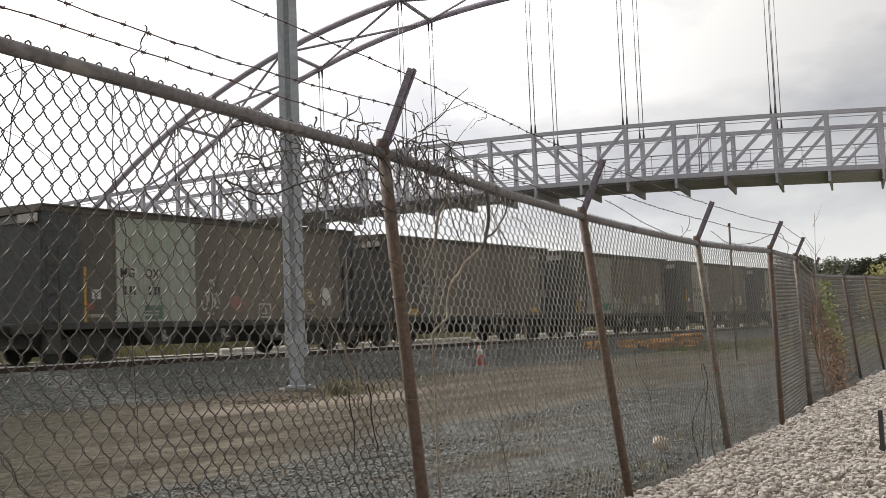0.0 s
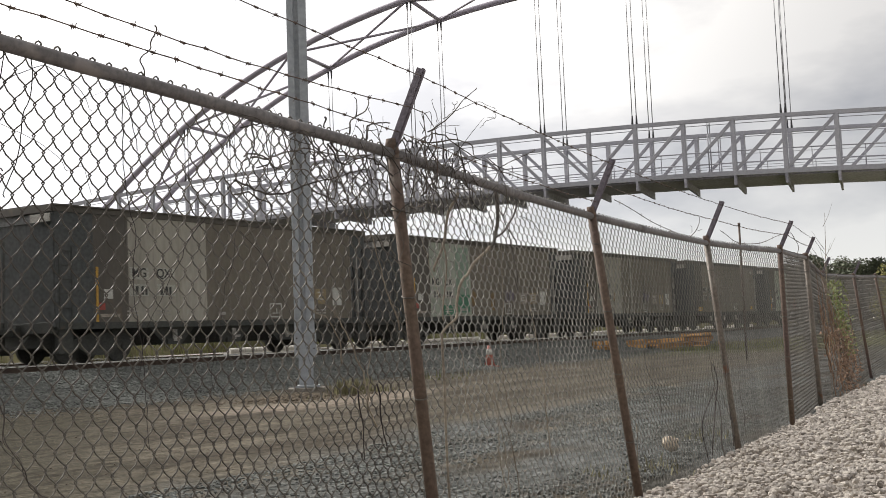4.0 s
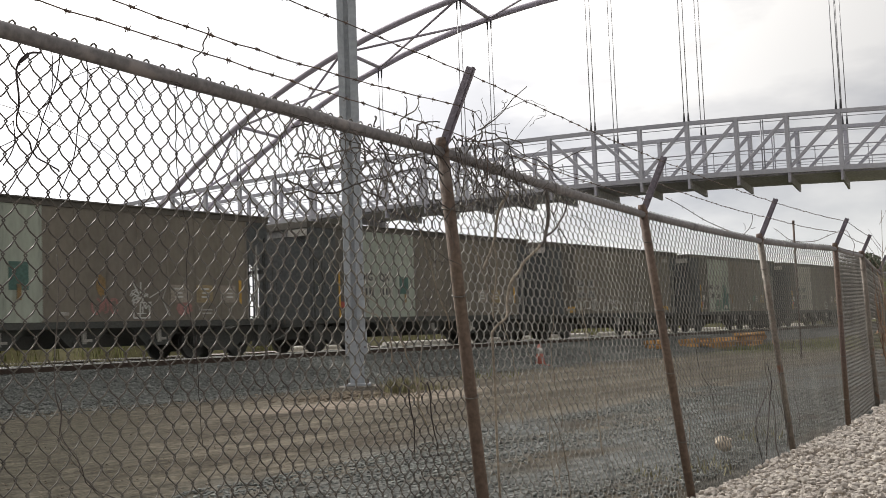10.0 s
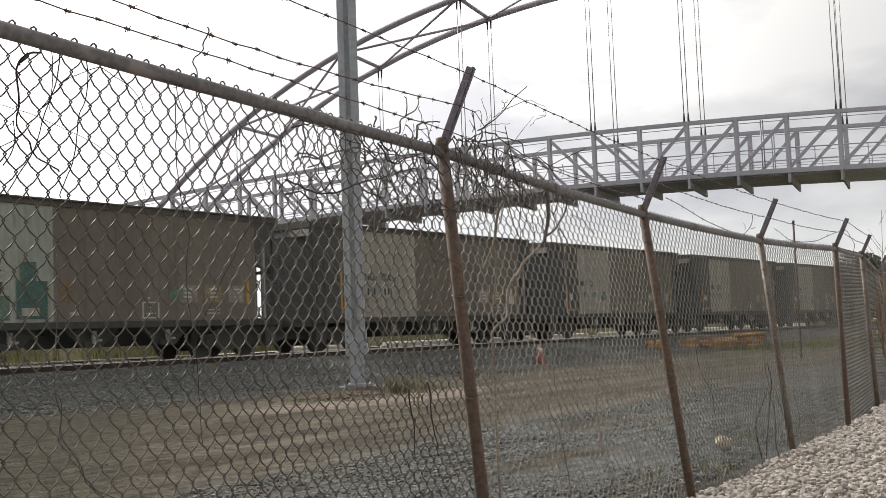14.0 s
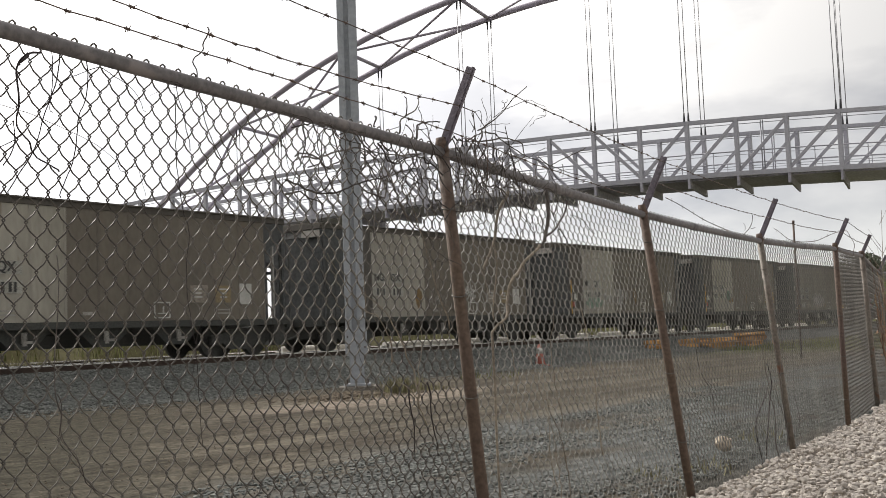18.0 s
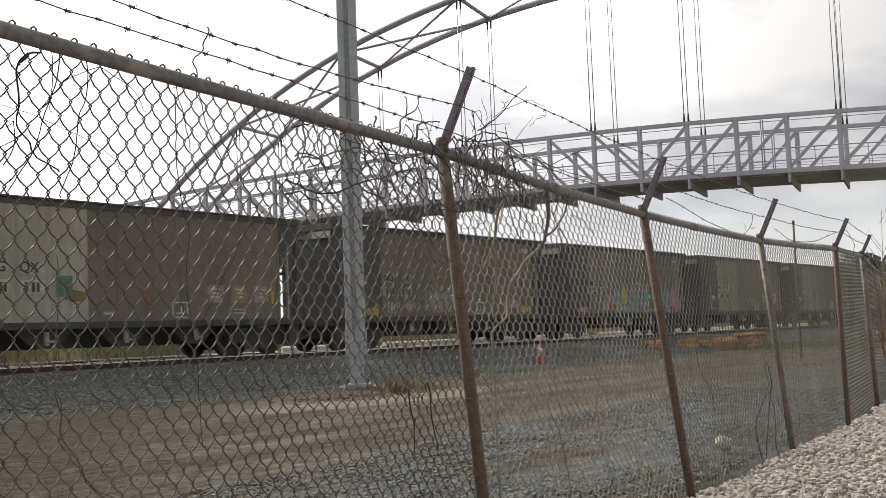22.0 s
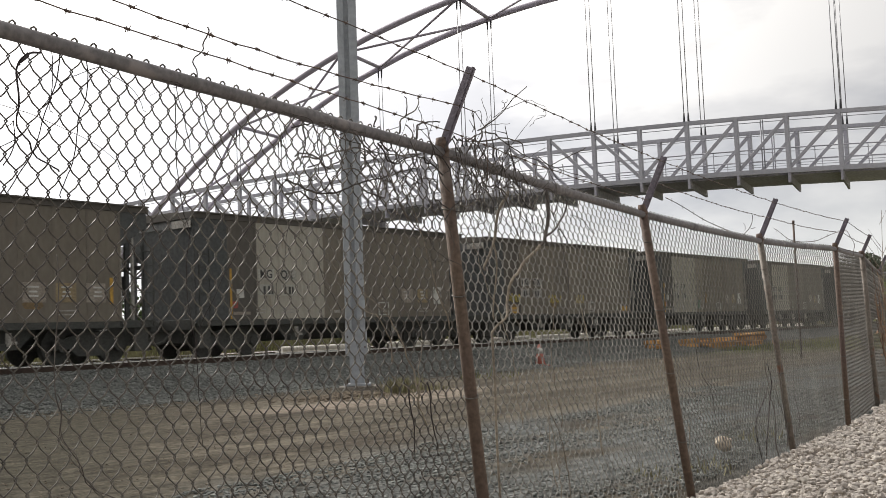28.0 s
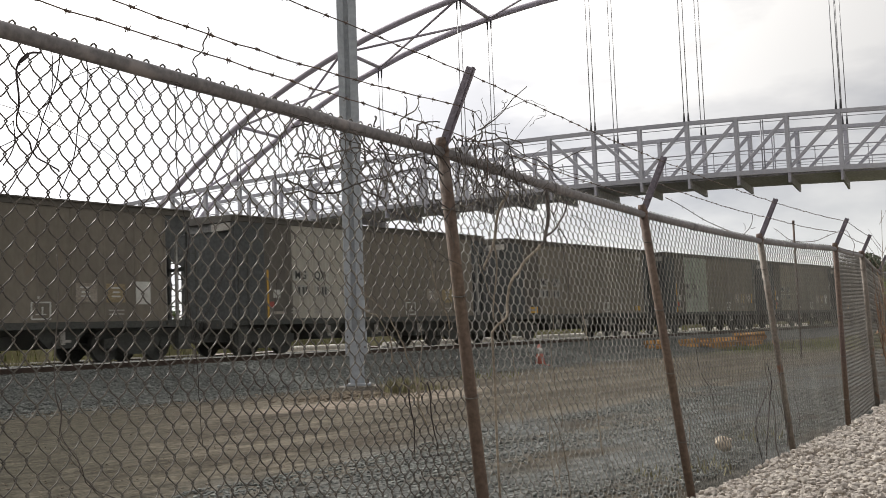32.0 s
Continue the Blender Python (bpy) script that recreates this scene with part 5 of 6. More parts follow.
def car_meshes():
    k = {}
    # one side panel: sheet with a pressed rib at its rear edge
    s = Shape().box((PW / 2, 0, (SILL + 0.12 + CAR_H - 0.18) / 2), (PW - 0.012, 0.04, CAR_H - 0.18 - SILL - 0.12))
    s.box((PW - 0.02, -0.018, (SILL + CAR_H) / 2), (0.07, 0.03, CAR_H - SILL - 0.3))
    k["panel"] = s
    far = Shape().box((0, HALF_W, (SILL + CAR_H) / 2), (2 * SHEET, 0.05, CAR_H - SILL - 0.2))
    k["far_side"] = mesh_of(far, M_BROWN, "far_side")
    # top chord with flared lip, all round
    s = Shape()
    for y in (-HALF_W, HALF_W):
        s.box(((REAR - CAR_L / 2) / 2, y, CAR_H - 0.09), (CAR_L / 2 + REAR, 0.11, 0.18))
        s.box(((REAR - CAR_L / 2) / 2, y * 1.02, CAR_H - 0.01), (CAR_L / 2 + REAR, 0.17, 0.04))
    for x in (-CAR_L / 2, REAR):
        s.box((x, 0, CAR_H - 0.09), (0.11, 2 * HALF_W, 0.2))
        s.box((x, 0, CAR_H + 0.01), (0.1, HALF_W * 1.2, 0.06))
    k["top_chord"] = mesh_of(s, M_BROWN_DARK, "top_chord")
    # slope sheets at both ends, each with its side gussets
    for sg, nm in ((-1, "slope_a"), (1, "slope_b")):
        e = CAR_L / 2 - 0.05 if sg < 0 else REAR - 0.05
        s = Shape().prism([(sg * e, CAR_H - 0.15), (sg * e, CAR_H - 0.42), (sg * 3.3, SILL + 0.12), (sg * 3.2, SILL + 0.3)], (-HALF_W + 0.03, HALF_W - 0.03), 1)
        k[nm] = mesh_of(s, M_ENDSHEET, "slope_sheet")
        # the front end is boxed in down to the sill, the rear is open above its platform
        low = SILL + 0.12 if sg < 0 else CAR_H - 0.55
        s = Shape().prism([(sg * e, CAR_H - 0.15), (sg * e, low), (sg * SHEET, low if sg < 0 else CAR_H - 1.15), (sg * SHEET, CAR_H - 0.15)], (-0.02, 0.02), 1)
        k["gusset" + nm[-2:]] = mesh_of(s, M_END_DARK, "gusset")
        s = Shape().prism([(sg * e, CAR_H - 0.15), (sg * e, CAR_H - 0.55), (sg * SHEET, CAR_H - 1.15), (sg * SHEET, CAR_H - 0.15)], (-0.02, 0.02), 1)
        k["far_gusset" + nm[-2:]] = mesh_of(s, M_END_DARK, "gusset")
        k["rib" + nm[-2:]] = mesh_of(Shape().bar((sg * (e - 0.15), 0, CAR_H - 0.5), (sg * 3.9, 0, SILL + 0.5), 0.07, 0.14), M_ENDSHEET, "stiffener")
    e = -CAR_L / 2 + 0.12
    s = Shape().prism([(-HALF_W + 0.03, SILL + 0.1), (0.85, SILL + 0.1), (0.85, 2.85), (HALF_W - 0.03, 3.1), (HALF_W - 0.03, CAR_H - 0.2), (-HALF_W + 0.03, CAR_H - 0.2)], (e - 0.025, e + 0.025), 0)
    k["bulkhead"] = mesh_of(s, M_END_DARK, "end_bulkhead")
    # end platform: posts, crossbar, end ladder, brake gear; the rear posts on the near side are bare pale steel
    k["ends"] = []

    def end_part(name, shape, material=M_END_DARK):
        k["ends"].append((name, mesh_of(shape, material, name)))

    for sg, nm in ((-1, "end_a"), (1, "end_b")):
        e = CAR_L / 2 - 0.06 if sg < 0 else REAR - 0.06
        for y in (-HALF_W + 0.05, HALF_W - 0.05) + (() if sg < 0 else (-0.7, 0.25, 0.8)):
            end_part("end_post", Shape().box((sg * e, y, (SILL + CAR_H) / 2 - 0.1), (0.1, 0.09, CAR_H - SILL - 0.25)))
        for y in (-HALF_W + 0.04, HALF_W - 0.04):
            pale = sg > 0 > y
            end_part("end_post", Shape().box((sg * (SHEET + 0.03), y, (SILL + CAR_H - 1.1) / 2), (0.05, 0.1, CAR_H - SILL - 1.1)), M_CHALK if pale else M_END_DARK)
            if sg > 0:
                end_part("end_post", Shape().box((SHEET + 0.45, y, (SILL + CAR_H - 0.6) / 2), (0.07, 0.08, CAR_H - SILL - 0.6)), M_PLATE if pale else M_END_DARK)
        if sg > 0:
            end_part("crossbar", Shape().box((e, 0, 2.55), (0.08, 2 * HALF_W - 0.1, 0.1)))
            end_part("brake_cylinder", Shape().box((e - 0.3, 0.55, 1.45), (0.4, 0.5, 0.5)))
            end_part("brake_wheel", Shape().tube([(e + 0.05, -0.45, 2.1), (e + 0.1, -0.45, 2.1)], 0.28, 14))
        # end ladder, at the corner diagonal to the one on the other end
        s = Shape()
        for y in (1.05, 1.4):
            s.box((sg * e, -sg * y, 2.1), (0.05, 0.05, 2.0))
        for j in range(6):
            s.box((sg * e, -sg * 1.225, 1.25 + 0.34 * j), (0.03, 0.35, 0.03))
        end_part("end_ladder", s)
        # steps, hoses and brake rigging under the platform
        s = Shape()
        for y in (-1.32, 1.32):
            s.box((sg * 6.5, y, 0.62), (0.46, 0.2, 0.6))
            s.box((sg * 6.5, y, 0.3), (0.5, 0.24, 0.05))
        s.box((sg * 6.35, 0, 0.66), (0.9, 1.5, 0.46))
        s.tube([(sg * 6.9, -0.45, 0.8), (sg * 7.2, -0.45, 0.5), (sg * 7.5, -0.4, 0.42), (sg * 7.66, -0.35, 0.5)], 0.045, 6)
        k["rigging" + nm[-2:]] = mesh_of(s, M_TRUCK, "brake_rigging")
        s = Shape()
        x0 = sg * (SHEET + 0.92)
        for dx in (-0.2, 0.2):
            s.box((x0 + dx, -HALF_W - 0.03, 2.05), (0.035, 0.03, 2.2))
        for j in range(6):
            s.box((x0, -HALF_W - 0.04, 1.1 + 0.38 * j), (0.4, 0.025, 0.025))
        k["ladder_" + nm] = mesh_of(s, M_BLACK, "ladder")
    k["sill"] = mesh_of(Shape().box((0, 0, SILL + 0.04), (CAR_L - 0.2, 0.12, 0.2)), M_BLACK, "side_sill")
    k["center_sill"] = mesh_of(Shape().box((0, 0, SILL - 0.05), (CAR_L + 0.3, 0.36, 0.3)), M_BLACK, "center_sill")
    k["end_sill"] = mesh_of(Shape().box((0, 0, SILL), (0.2, 2.9, 0.3)), M_BLACK, "end_sill")
    s = Shape().prism([(-0.95, SILL), (0.95, SILL), (0.34, 0.42), (-0.34, 0.42)], (-1.2, 1.2), 1)
    s.box((0, -1.25, 0.5), (0.56, 0.1, 0.16))
    k["hopper"] = mesh_of(s, M_BLACK, "hopper_bay")
    k["gear"] = mesh_of(Shape().box((0, -1.3, 0.68), (0.12, 0.08, 0.34)).box((0.08, -1.34, 0.6), (0.26, 0.05, 0.07)), M_CHALK, "door_lock")
    # truck: side frames, bolster, springs
    s = Shape()
    for y in (-1.02, 1.02):
        s.prism([(-1.15, 0.36), (-1.15, 0.62), (-0.7, 0.68), (-0.3, 0.83), (0.3, 0.83), (0.7, 0.68), (1.15, 0.62), (1.15, 0.36), (0.72, 0.42), (0.42, 0.2), (-0.42, 0.2), (-0.72, 0.42)], (y - 0.07, y + 0.07), 1)
        for dx in (-0.15, 0.0, 0.15):
            s.tube([(dx, y, 0.26), (dx, y, 0.56)], 0.06, 8)
        for dx in (-0.89, 0.89):
            s.tube([(dx, y - 0.1, 0.457), (dx, y + 0.1, 0.457)], 0.15, 10)
    s.box((0, 0, 0.62), (0.36, 2.2, 0.24))
    k["truck"] = mesh_of(s, M_TRUCK, "truck")
    # wheelset about its own axle
    s = Shape()
    for y in (-0.755, 0.755):
        sg = -1 if y < 0 else 1
        s.tube([(0, y - 0.06, 0), (0, y + 0.06, 0)], 0.457, 24)
        s.tube([(0, y - sg * 0.085, 0), (0, y - sg * 0.06, 0)], 0.485, 24)
        for a in range(3):
            c = math.cos(a * 2.094) * 0.25, math.sin(a * 2.094) * 0.25
            s.tube([(c[0], y + sg * 0.055, c[1]), (c[0], y + sg * 0.07, c[1])], 0.05, 8)
    s.tube([(0, -1.1, 0), (0, 1.1, 0)], 0.085, 10)
    k["wheelset"] = mesh_of(s, M_TRUCK, "wheelset")
    s = Shape().box((0, 0, 0.86), (0.95, 0.16, 0.18)).box((0.38, 0, 0.86), (0.3, 0.3, 0.3))
    k["coupler"] = mesh_of(s, M_BLACK, "coupler")
    # markings
    k["MG"], k["OX"] = letters("MG", 0.36), letters("QX", 0.36)
    num = Shape()
    for x in (-0.14, 0.06):
        num.box((x, 0, 0), (0.09, 0.008, 0.24))
    num.box((0.2, 0, 0), (0.08, 0.008, 0.24))
    k["digits"] = mesh_of(num, M_LETTER, "number_bar")
    k["back"] = mesh_of(Shape().box((0, 0, 0), (0.66, 0.01, 0.34)), M_PLATE, "lettering_plate")
    k["back_pale"] = mesh_of(Shape().box((0, 0, 0), (0.7, 0.01, 0.34)), M_PLATE_PALE, "lettering_plate")
    k["placard"] = mesh_of(plate(0.5, 1.86, 0.3, 0.26, 0.03), M_WHITE, "placard")
    k["x_placard"] = mesh_of(plate(10.6, 1.85, 0.5, 0.62, 0.03), M_WHITE, "placard")
    k["stripe"] = mesh_of(plate(0.12, 1.85, 0.08, 1.5, 0.03), M_YELLOW, "stripe")
    k["dot"] = mesh_of(plate(0.28, 1.52, 0.2, 0.2, 0.03), M_RED, "reflector")
    k["strip"] = mesh_of(plate(0.55, 1.27, 0.7, 0.09, 0.03), M_BEIGE, "stencil")
    k["load_box"] = mesh_of(frame_box(7.38, 1.38, 0.54, 0.42, 0.04).box((-SHEET + 7.42, -HALF_W - 0.03, 1.38), (0.04, 0.012, 0.2)).box((-SHEET + 7.38, -HALF_W - 0.03, 1.29), (0.3, 0.012, 0.03)).box((-SHEET + 7.31, -HALF_W - 0.03, 1.71), (0.06, 0.012, 0.06)), M_WHITE, "load_stencil_frame")
    k["white_post"] = mesh_of(plate(0.02, (SILL + CAR_H) / 2, 0.08, CAR_H - SILL - 0.3, 0.05), M_CHALK, "pale_post")
    k["white_line"] = mesh_of(plate(5.5, (SILL + CAR_H) / 2, 0.14, CAR_H - SILL - 0.36, 0.05), M_CHALK, "pale_line")
    k["patch_y"] = mesh_of(plate(0.7, 1.28, 0.62, 0.26, 0.03), M_YELLOW, "yellow_patch")
    k["patch_y2"] = mesh_of(plate(10.7, 1.32, 0.6, 0.22, 0.03), M_YELLOW, "yellow_patch")
    for j, (cx, w) in enumerate(((8.75, 0.66), (9.68, 0.62), (10.6, 0.6))):
        k["stencil%d" % j] = mesh_of(plate(cx, 1.84, w, 0.5, 0.03), (M_BEIGE, M_SAND, M_BEIGE)[j], "stencil")
        s = Shape()
        for z, q in ((1.98, 0.5), (1.86, 0.36), (1.75, 0.44)):
            s.box((-SHEET + cx + 0.05 * j - 0.04, -HALF_W - 0.04, z), (w * q, 0.01, 0.045))
        k["stencil_bars%d" % j] = mesh_of(s, M_WHITE, "stencil_bars")
    s = Shape()
    for cx, w in ((1.35, 0.4), (2.5, 0.55), (9.7, 0.5)):
        for z in (1.38, 1.28):
            s.box((-SHEET + cx, -HALF_W - 0.033, z), (w, 0.01, 0.04))
    s.box((-SHEET + 4.9, -HALF_W - 0.033, 1.3), (0.3, 0.01, 0.09))
    k["small_bars"] = mesh_of(s, M_CHALK, "stencil_bars")
    k["top_plate"] = mesh_of(plate(10.9, CAR_H - 0.45, 0.55, 0.16, 0.03), M_CHALK, "reporting_plate")
    k["end_plate"] = mesh_of(Shape().box((-CAR_L / 2 - 0.06, -1.13, CAR_H - 0.34), (0.02, 0.8, 0.22)), M_CHALK, "end_plate")
    k["yellow_post"] = mesh_of(plate(11.1, 1.9, 0.1, 0.7, 0.03), M_YELLOW, "stripe")
    return k


KM = car_meshes()
PANEL_ME = {}


def panel_mesh(material):
    if material.name not in PANEL_ME:
        PANEL_ME[material.name] = mesh_of(KM["panel"], material, "side_panel")
    return PANEL_ME[material.name]


def ribbon(pts, width, y, shape):
    """A flat painted stroke on the side of a car: points in x from the front of the sheet and z."""
    n = len(pts)
    verts, faces = [], []
    for i, p in enumerate(pts):
        a, b = Vector(pts[max(i - 1, 0)]), Vector(pts[min(i + 1, n - 1)])
        d = (b - a).normalized()
        e = Vector((-d.y, d.x)) * width * 0.5
        for q in (1, -1):
            verts.append((-SHEET + p[0] + e.x * q, -HALF_W - y, p[1] + e.y * q))
    k = [(2 * i, 2 * i + 1, 2 * i + 3, 2 * i + 2) for i in range(n - 1)]
    back = [(v[0], v[1] + 0.004, v[2]) for v in verts]
    m = len(verts)
    faces = k + [tuple(m + j for j in reversed(q)) for q in k]
    shape.add(verts + back, faces)


def disc(cx, cz, rx, rz, y, shape, rng=None):
    pts = []
    for j in range(20):
        a = j * math.pi / 10
        q = 1 + (rng.uniform(-0.16, 0.16) if rng else 0)
        pts.append((-SHEET + cx + rx * q * math.cos(a), cz + rz * q * math.sin(a)))
    shape.prism(pts, (-HALF_W - y - 0.003, -HALF_W - y), 1)


GLYPHS = (
    [[(0, 0.08), (0.3, 0.55), (0.55, 0.95), (0.75, 0.5), (1, 0.1)], [(0.2, 0.25), (0.8, 0.3)]],
    [[(0.5 + 0.4 * math.cos(a * 0.7), 0.5 + 0.42 * math.sin(a * 0.7)) for a in range(10)]],
    [[(0.1, 0.05), (0.15, 0.5), (0.12, 0.95)], [(0.15, 0.9), (0.45, 0.5), (0.8, 0.1)], [(0.8, 0.05), (0.82, 0.5), (0.95, 1)]],
    [[(0.05, 1), (0.2, 0.4), (0.42, 0.08), (0.7, 0.2), (0.95, 0.95)], [(0.45, 0.1), (0.5, 0.6)]],
    [[(0.12, 0.02), (0.2, 0.5), (0.15, 1)], [(0.8, 0.02), (0.75, 0.5), (0.85, 1)], [(0.15, 0.45), (0.8, 0.55)]],
    [[(0, 0.92), (0.5, 0.96), (1.05, 0.88)], [(0.55, 0.95), (0.5, 0.5), (0.42, 0.04)], [(0.45, 0.5), (0.85, 0.42)]],
    [[(0, 0.85), (0.45, 1), (0.9, 0.8), (0.55, 0.5), (0.15, 0.15), (0.6, 0.1), (1.1, 0.05)]],
)


def mural(car):
    """Large teal and pink spray-painted letters with dark and white outlines."""
    rng = random.Random(4)
    pink, teal, yellow, line, white, rust = (Shape() for j in range(6))
    for j in range(34):
        x = 2.9 + 8.2 * j / 33
        hi = 0.3 + 0.32 * (5.2 < x < 8.6) + 0.2 * (9.2 < x < 10.9) + 0.1 * math.sin(j * 1.7)
        disc(x, 1.2 + hi, 0.36, hi * 0.92, 0.034 + 0.0001 * j, pink, rng)
    for j in range(16):
        x = 3.75 + 5.7 * j / 15
        disc(x, 1.55, 0.34, 0.4 + 0.08 * math.sin(j * 2.3), 0.0385 + 0.0001 * j, teal, rng)
    for j, glyph in enumerate(GLYPHS):
        x0 = 3.45 + 0.9 * j
        h = (0.85, 1.25, 1.35, 1.35, 1.3, 1.2, 0.8)[j]
        y = 0.042 + 0.005 * j
        fill = yellow if j == 1 else teal
        if j == 1:
            # one round letter filled in solid
            for grow, d, paint in ((0.1, 0.0, white), (0.06, 0.001, line), (0.0, 0.002, yellow)):
                disc(x0 + 0.4, 1.24 + 0.52 * h, 0.38 + grow, 0.36 * h + grow, y + d, paint)
            ribbon([(x0 + 0.42, 2.2), (x0 + 0.34, 2.02), (x0 + 0.5, 1.8), (x0 + 0.46, 1.5)], 0.05, y + 0.004, line)
            continue
        for q, g in enumerate(glyph):
            fine = []
            for a, b in zip(g[:-1], g[1:]):
                fine += [(a[0] + (b[0] - a[0]) * i / 4, a[1] + (b[1] - a[1]) * i / 4) for i in range(4)]
            fine.append(g[-1])
            pts = [(x0 + p[0] * 0.98 + 0.12 * p[1] + 0.025 * math.sin(7 * p[1] + j), 1.24 + p[1] * h) for p in fine]
            ribbon(pts, 0.37, y, white)
            ribbon(pts, 0.32, y + 0.001, line)
            ribbon(pts, 0.25, y + 0.002 + 0.0003 * q, fill if q != 1 or j % 2 else yellow)
            ribbon([(p[0] - 0.07, p[1] + 0.03) for p in pts[1:-2]], 0.02, y + 0.0035, white)
            ribbon([(p[0] + 0.06, p[1] - 0.02) for p in pts[2:-1]], 0.035, y + 0.0034, line)
    for x, z, a in ((3.6, 1.4, 0.3), (7.9, 1.45, 0.35), (10.1, 1.36, 0.28), (5.2, 1.5, 0.2)):
        disc(x, z, a, a * 0.4, 0.079, rust, rng)
    part("graffiti_cloud", pink, M_PINK, car, "pink spray-painted cloud")
    part("graffiti_outline", line, M_LETTER, car, "dark outlines of spray-painted letters")
    tagged(part("graffiti_letters", teal, M_TEAL, car, "teal spray-painted letters"), kind="stuff")
    tagged(part("graffiti_letters", yellow, M_LEMON, car, "yellow spray-painted letters"), kind="stuff")
    part("graffiti_shine", white, M_CHALK, car, "white strokes of spray paint")
    part("graffiti_spots", rust, M_OCHRE, car, "orange spots of spray paint")
    scrawl(car, M_WHITE, 9.9, 10.6, 1.85, 0.55, 41, 3, 0.025)


def star(car, cx, cz):
    """A white spray-painted burst of short strokes with a trailing loop."""
    rng = random.Random(31)
    s = Shape()
    for j in range(9):
        a = 0.3 + j * 0.62
        r = rng.uniform(0.3, 0.62)
        ribbon([(cx + 0.1 * math.cos(a), cz + 0.1 * math.sin(a)), (cx + r * math.cos(a) * 0.9, cz + r * math.sin(a))], 0.04, 0.036 + 0.0005 * j, s)
    for j in range(5):
        x, z = cx + rng.uniform(-0.25, 0.25), cz + rng.uniform(-0.25, 0.15)
        ribbon([(x + 0.12 * math.cos(i), z + 0.1 * math.sin(i * 1.3)) for i in range(7)], 0.03, 0.042 + 0.0005 * j, s)
    ribbon([(cx + 0.3, cz), (cx + 0.9, cz + 0.3), (cx + 0.75, cz - 0.05), (cx + 1.0, cz - 0.5)], 0.03, 0.046, s)
    tagged(part("graffiti", s, M_WHITE, car, "white spray-painted star"), kind="stuff")


def smear(car, material, cx, cz, w, h, seed, label="worn smear of paint"):
    """A ragged patch of old paint."""
    s = Shape()
    disc(cx, cz, w / 2, h / 2, 0.026, s, random.Random(seed))
    part("paint_smear", s, material, car, label)


def scrawl(car, material, x0, x1, z, h, seed, n=5, w=0.045, label="white spray-painted scrawl"):
    rng = random.Random(seed)
    s = Shape()
    for j in range(n):
        cx = x0 + (x1 - x0) * (j + 0.5) / n
        a0, turn = rng.uniform(0, 6.28), rng.choice((-1, 1)) * rng.uniform(3.5, 6.5)
        rx, rz = (x1 - x0) / n * rng.uniform(0.3, 0.55), h * rng.uniform(0.35, 0.6)
        ribbon([(cx + rx * math.cos(a0 + turn * q / 11), z + rz * math.sin(a0 + turn * q / 11) + rng.uniform(-0.03, 0.03)) for q in range(12)], w, 0.036 + 0.001 * j, s)
        if rng.random() < 0.6:
            ribbon([(cx - rx, z - rz * 0.8), (cx, z + rz), (cx + rx, z - rz * 0.5)], w, 0.044 + 0.001 * j, s)
    tagged(part("graffiti", s, material, car, label), kind="stuff")


def patch(car, material, cx, cz, w, h, y=0.03, label=""):
    part("paint_patch", plate(cx, cz, w, h, y), material, car, label)


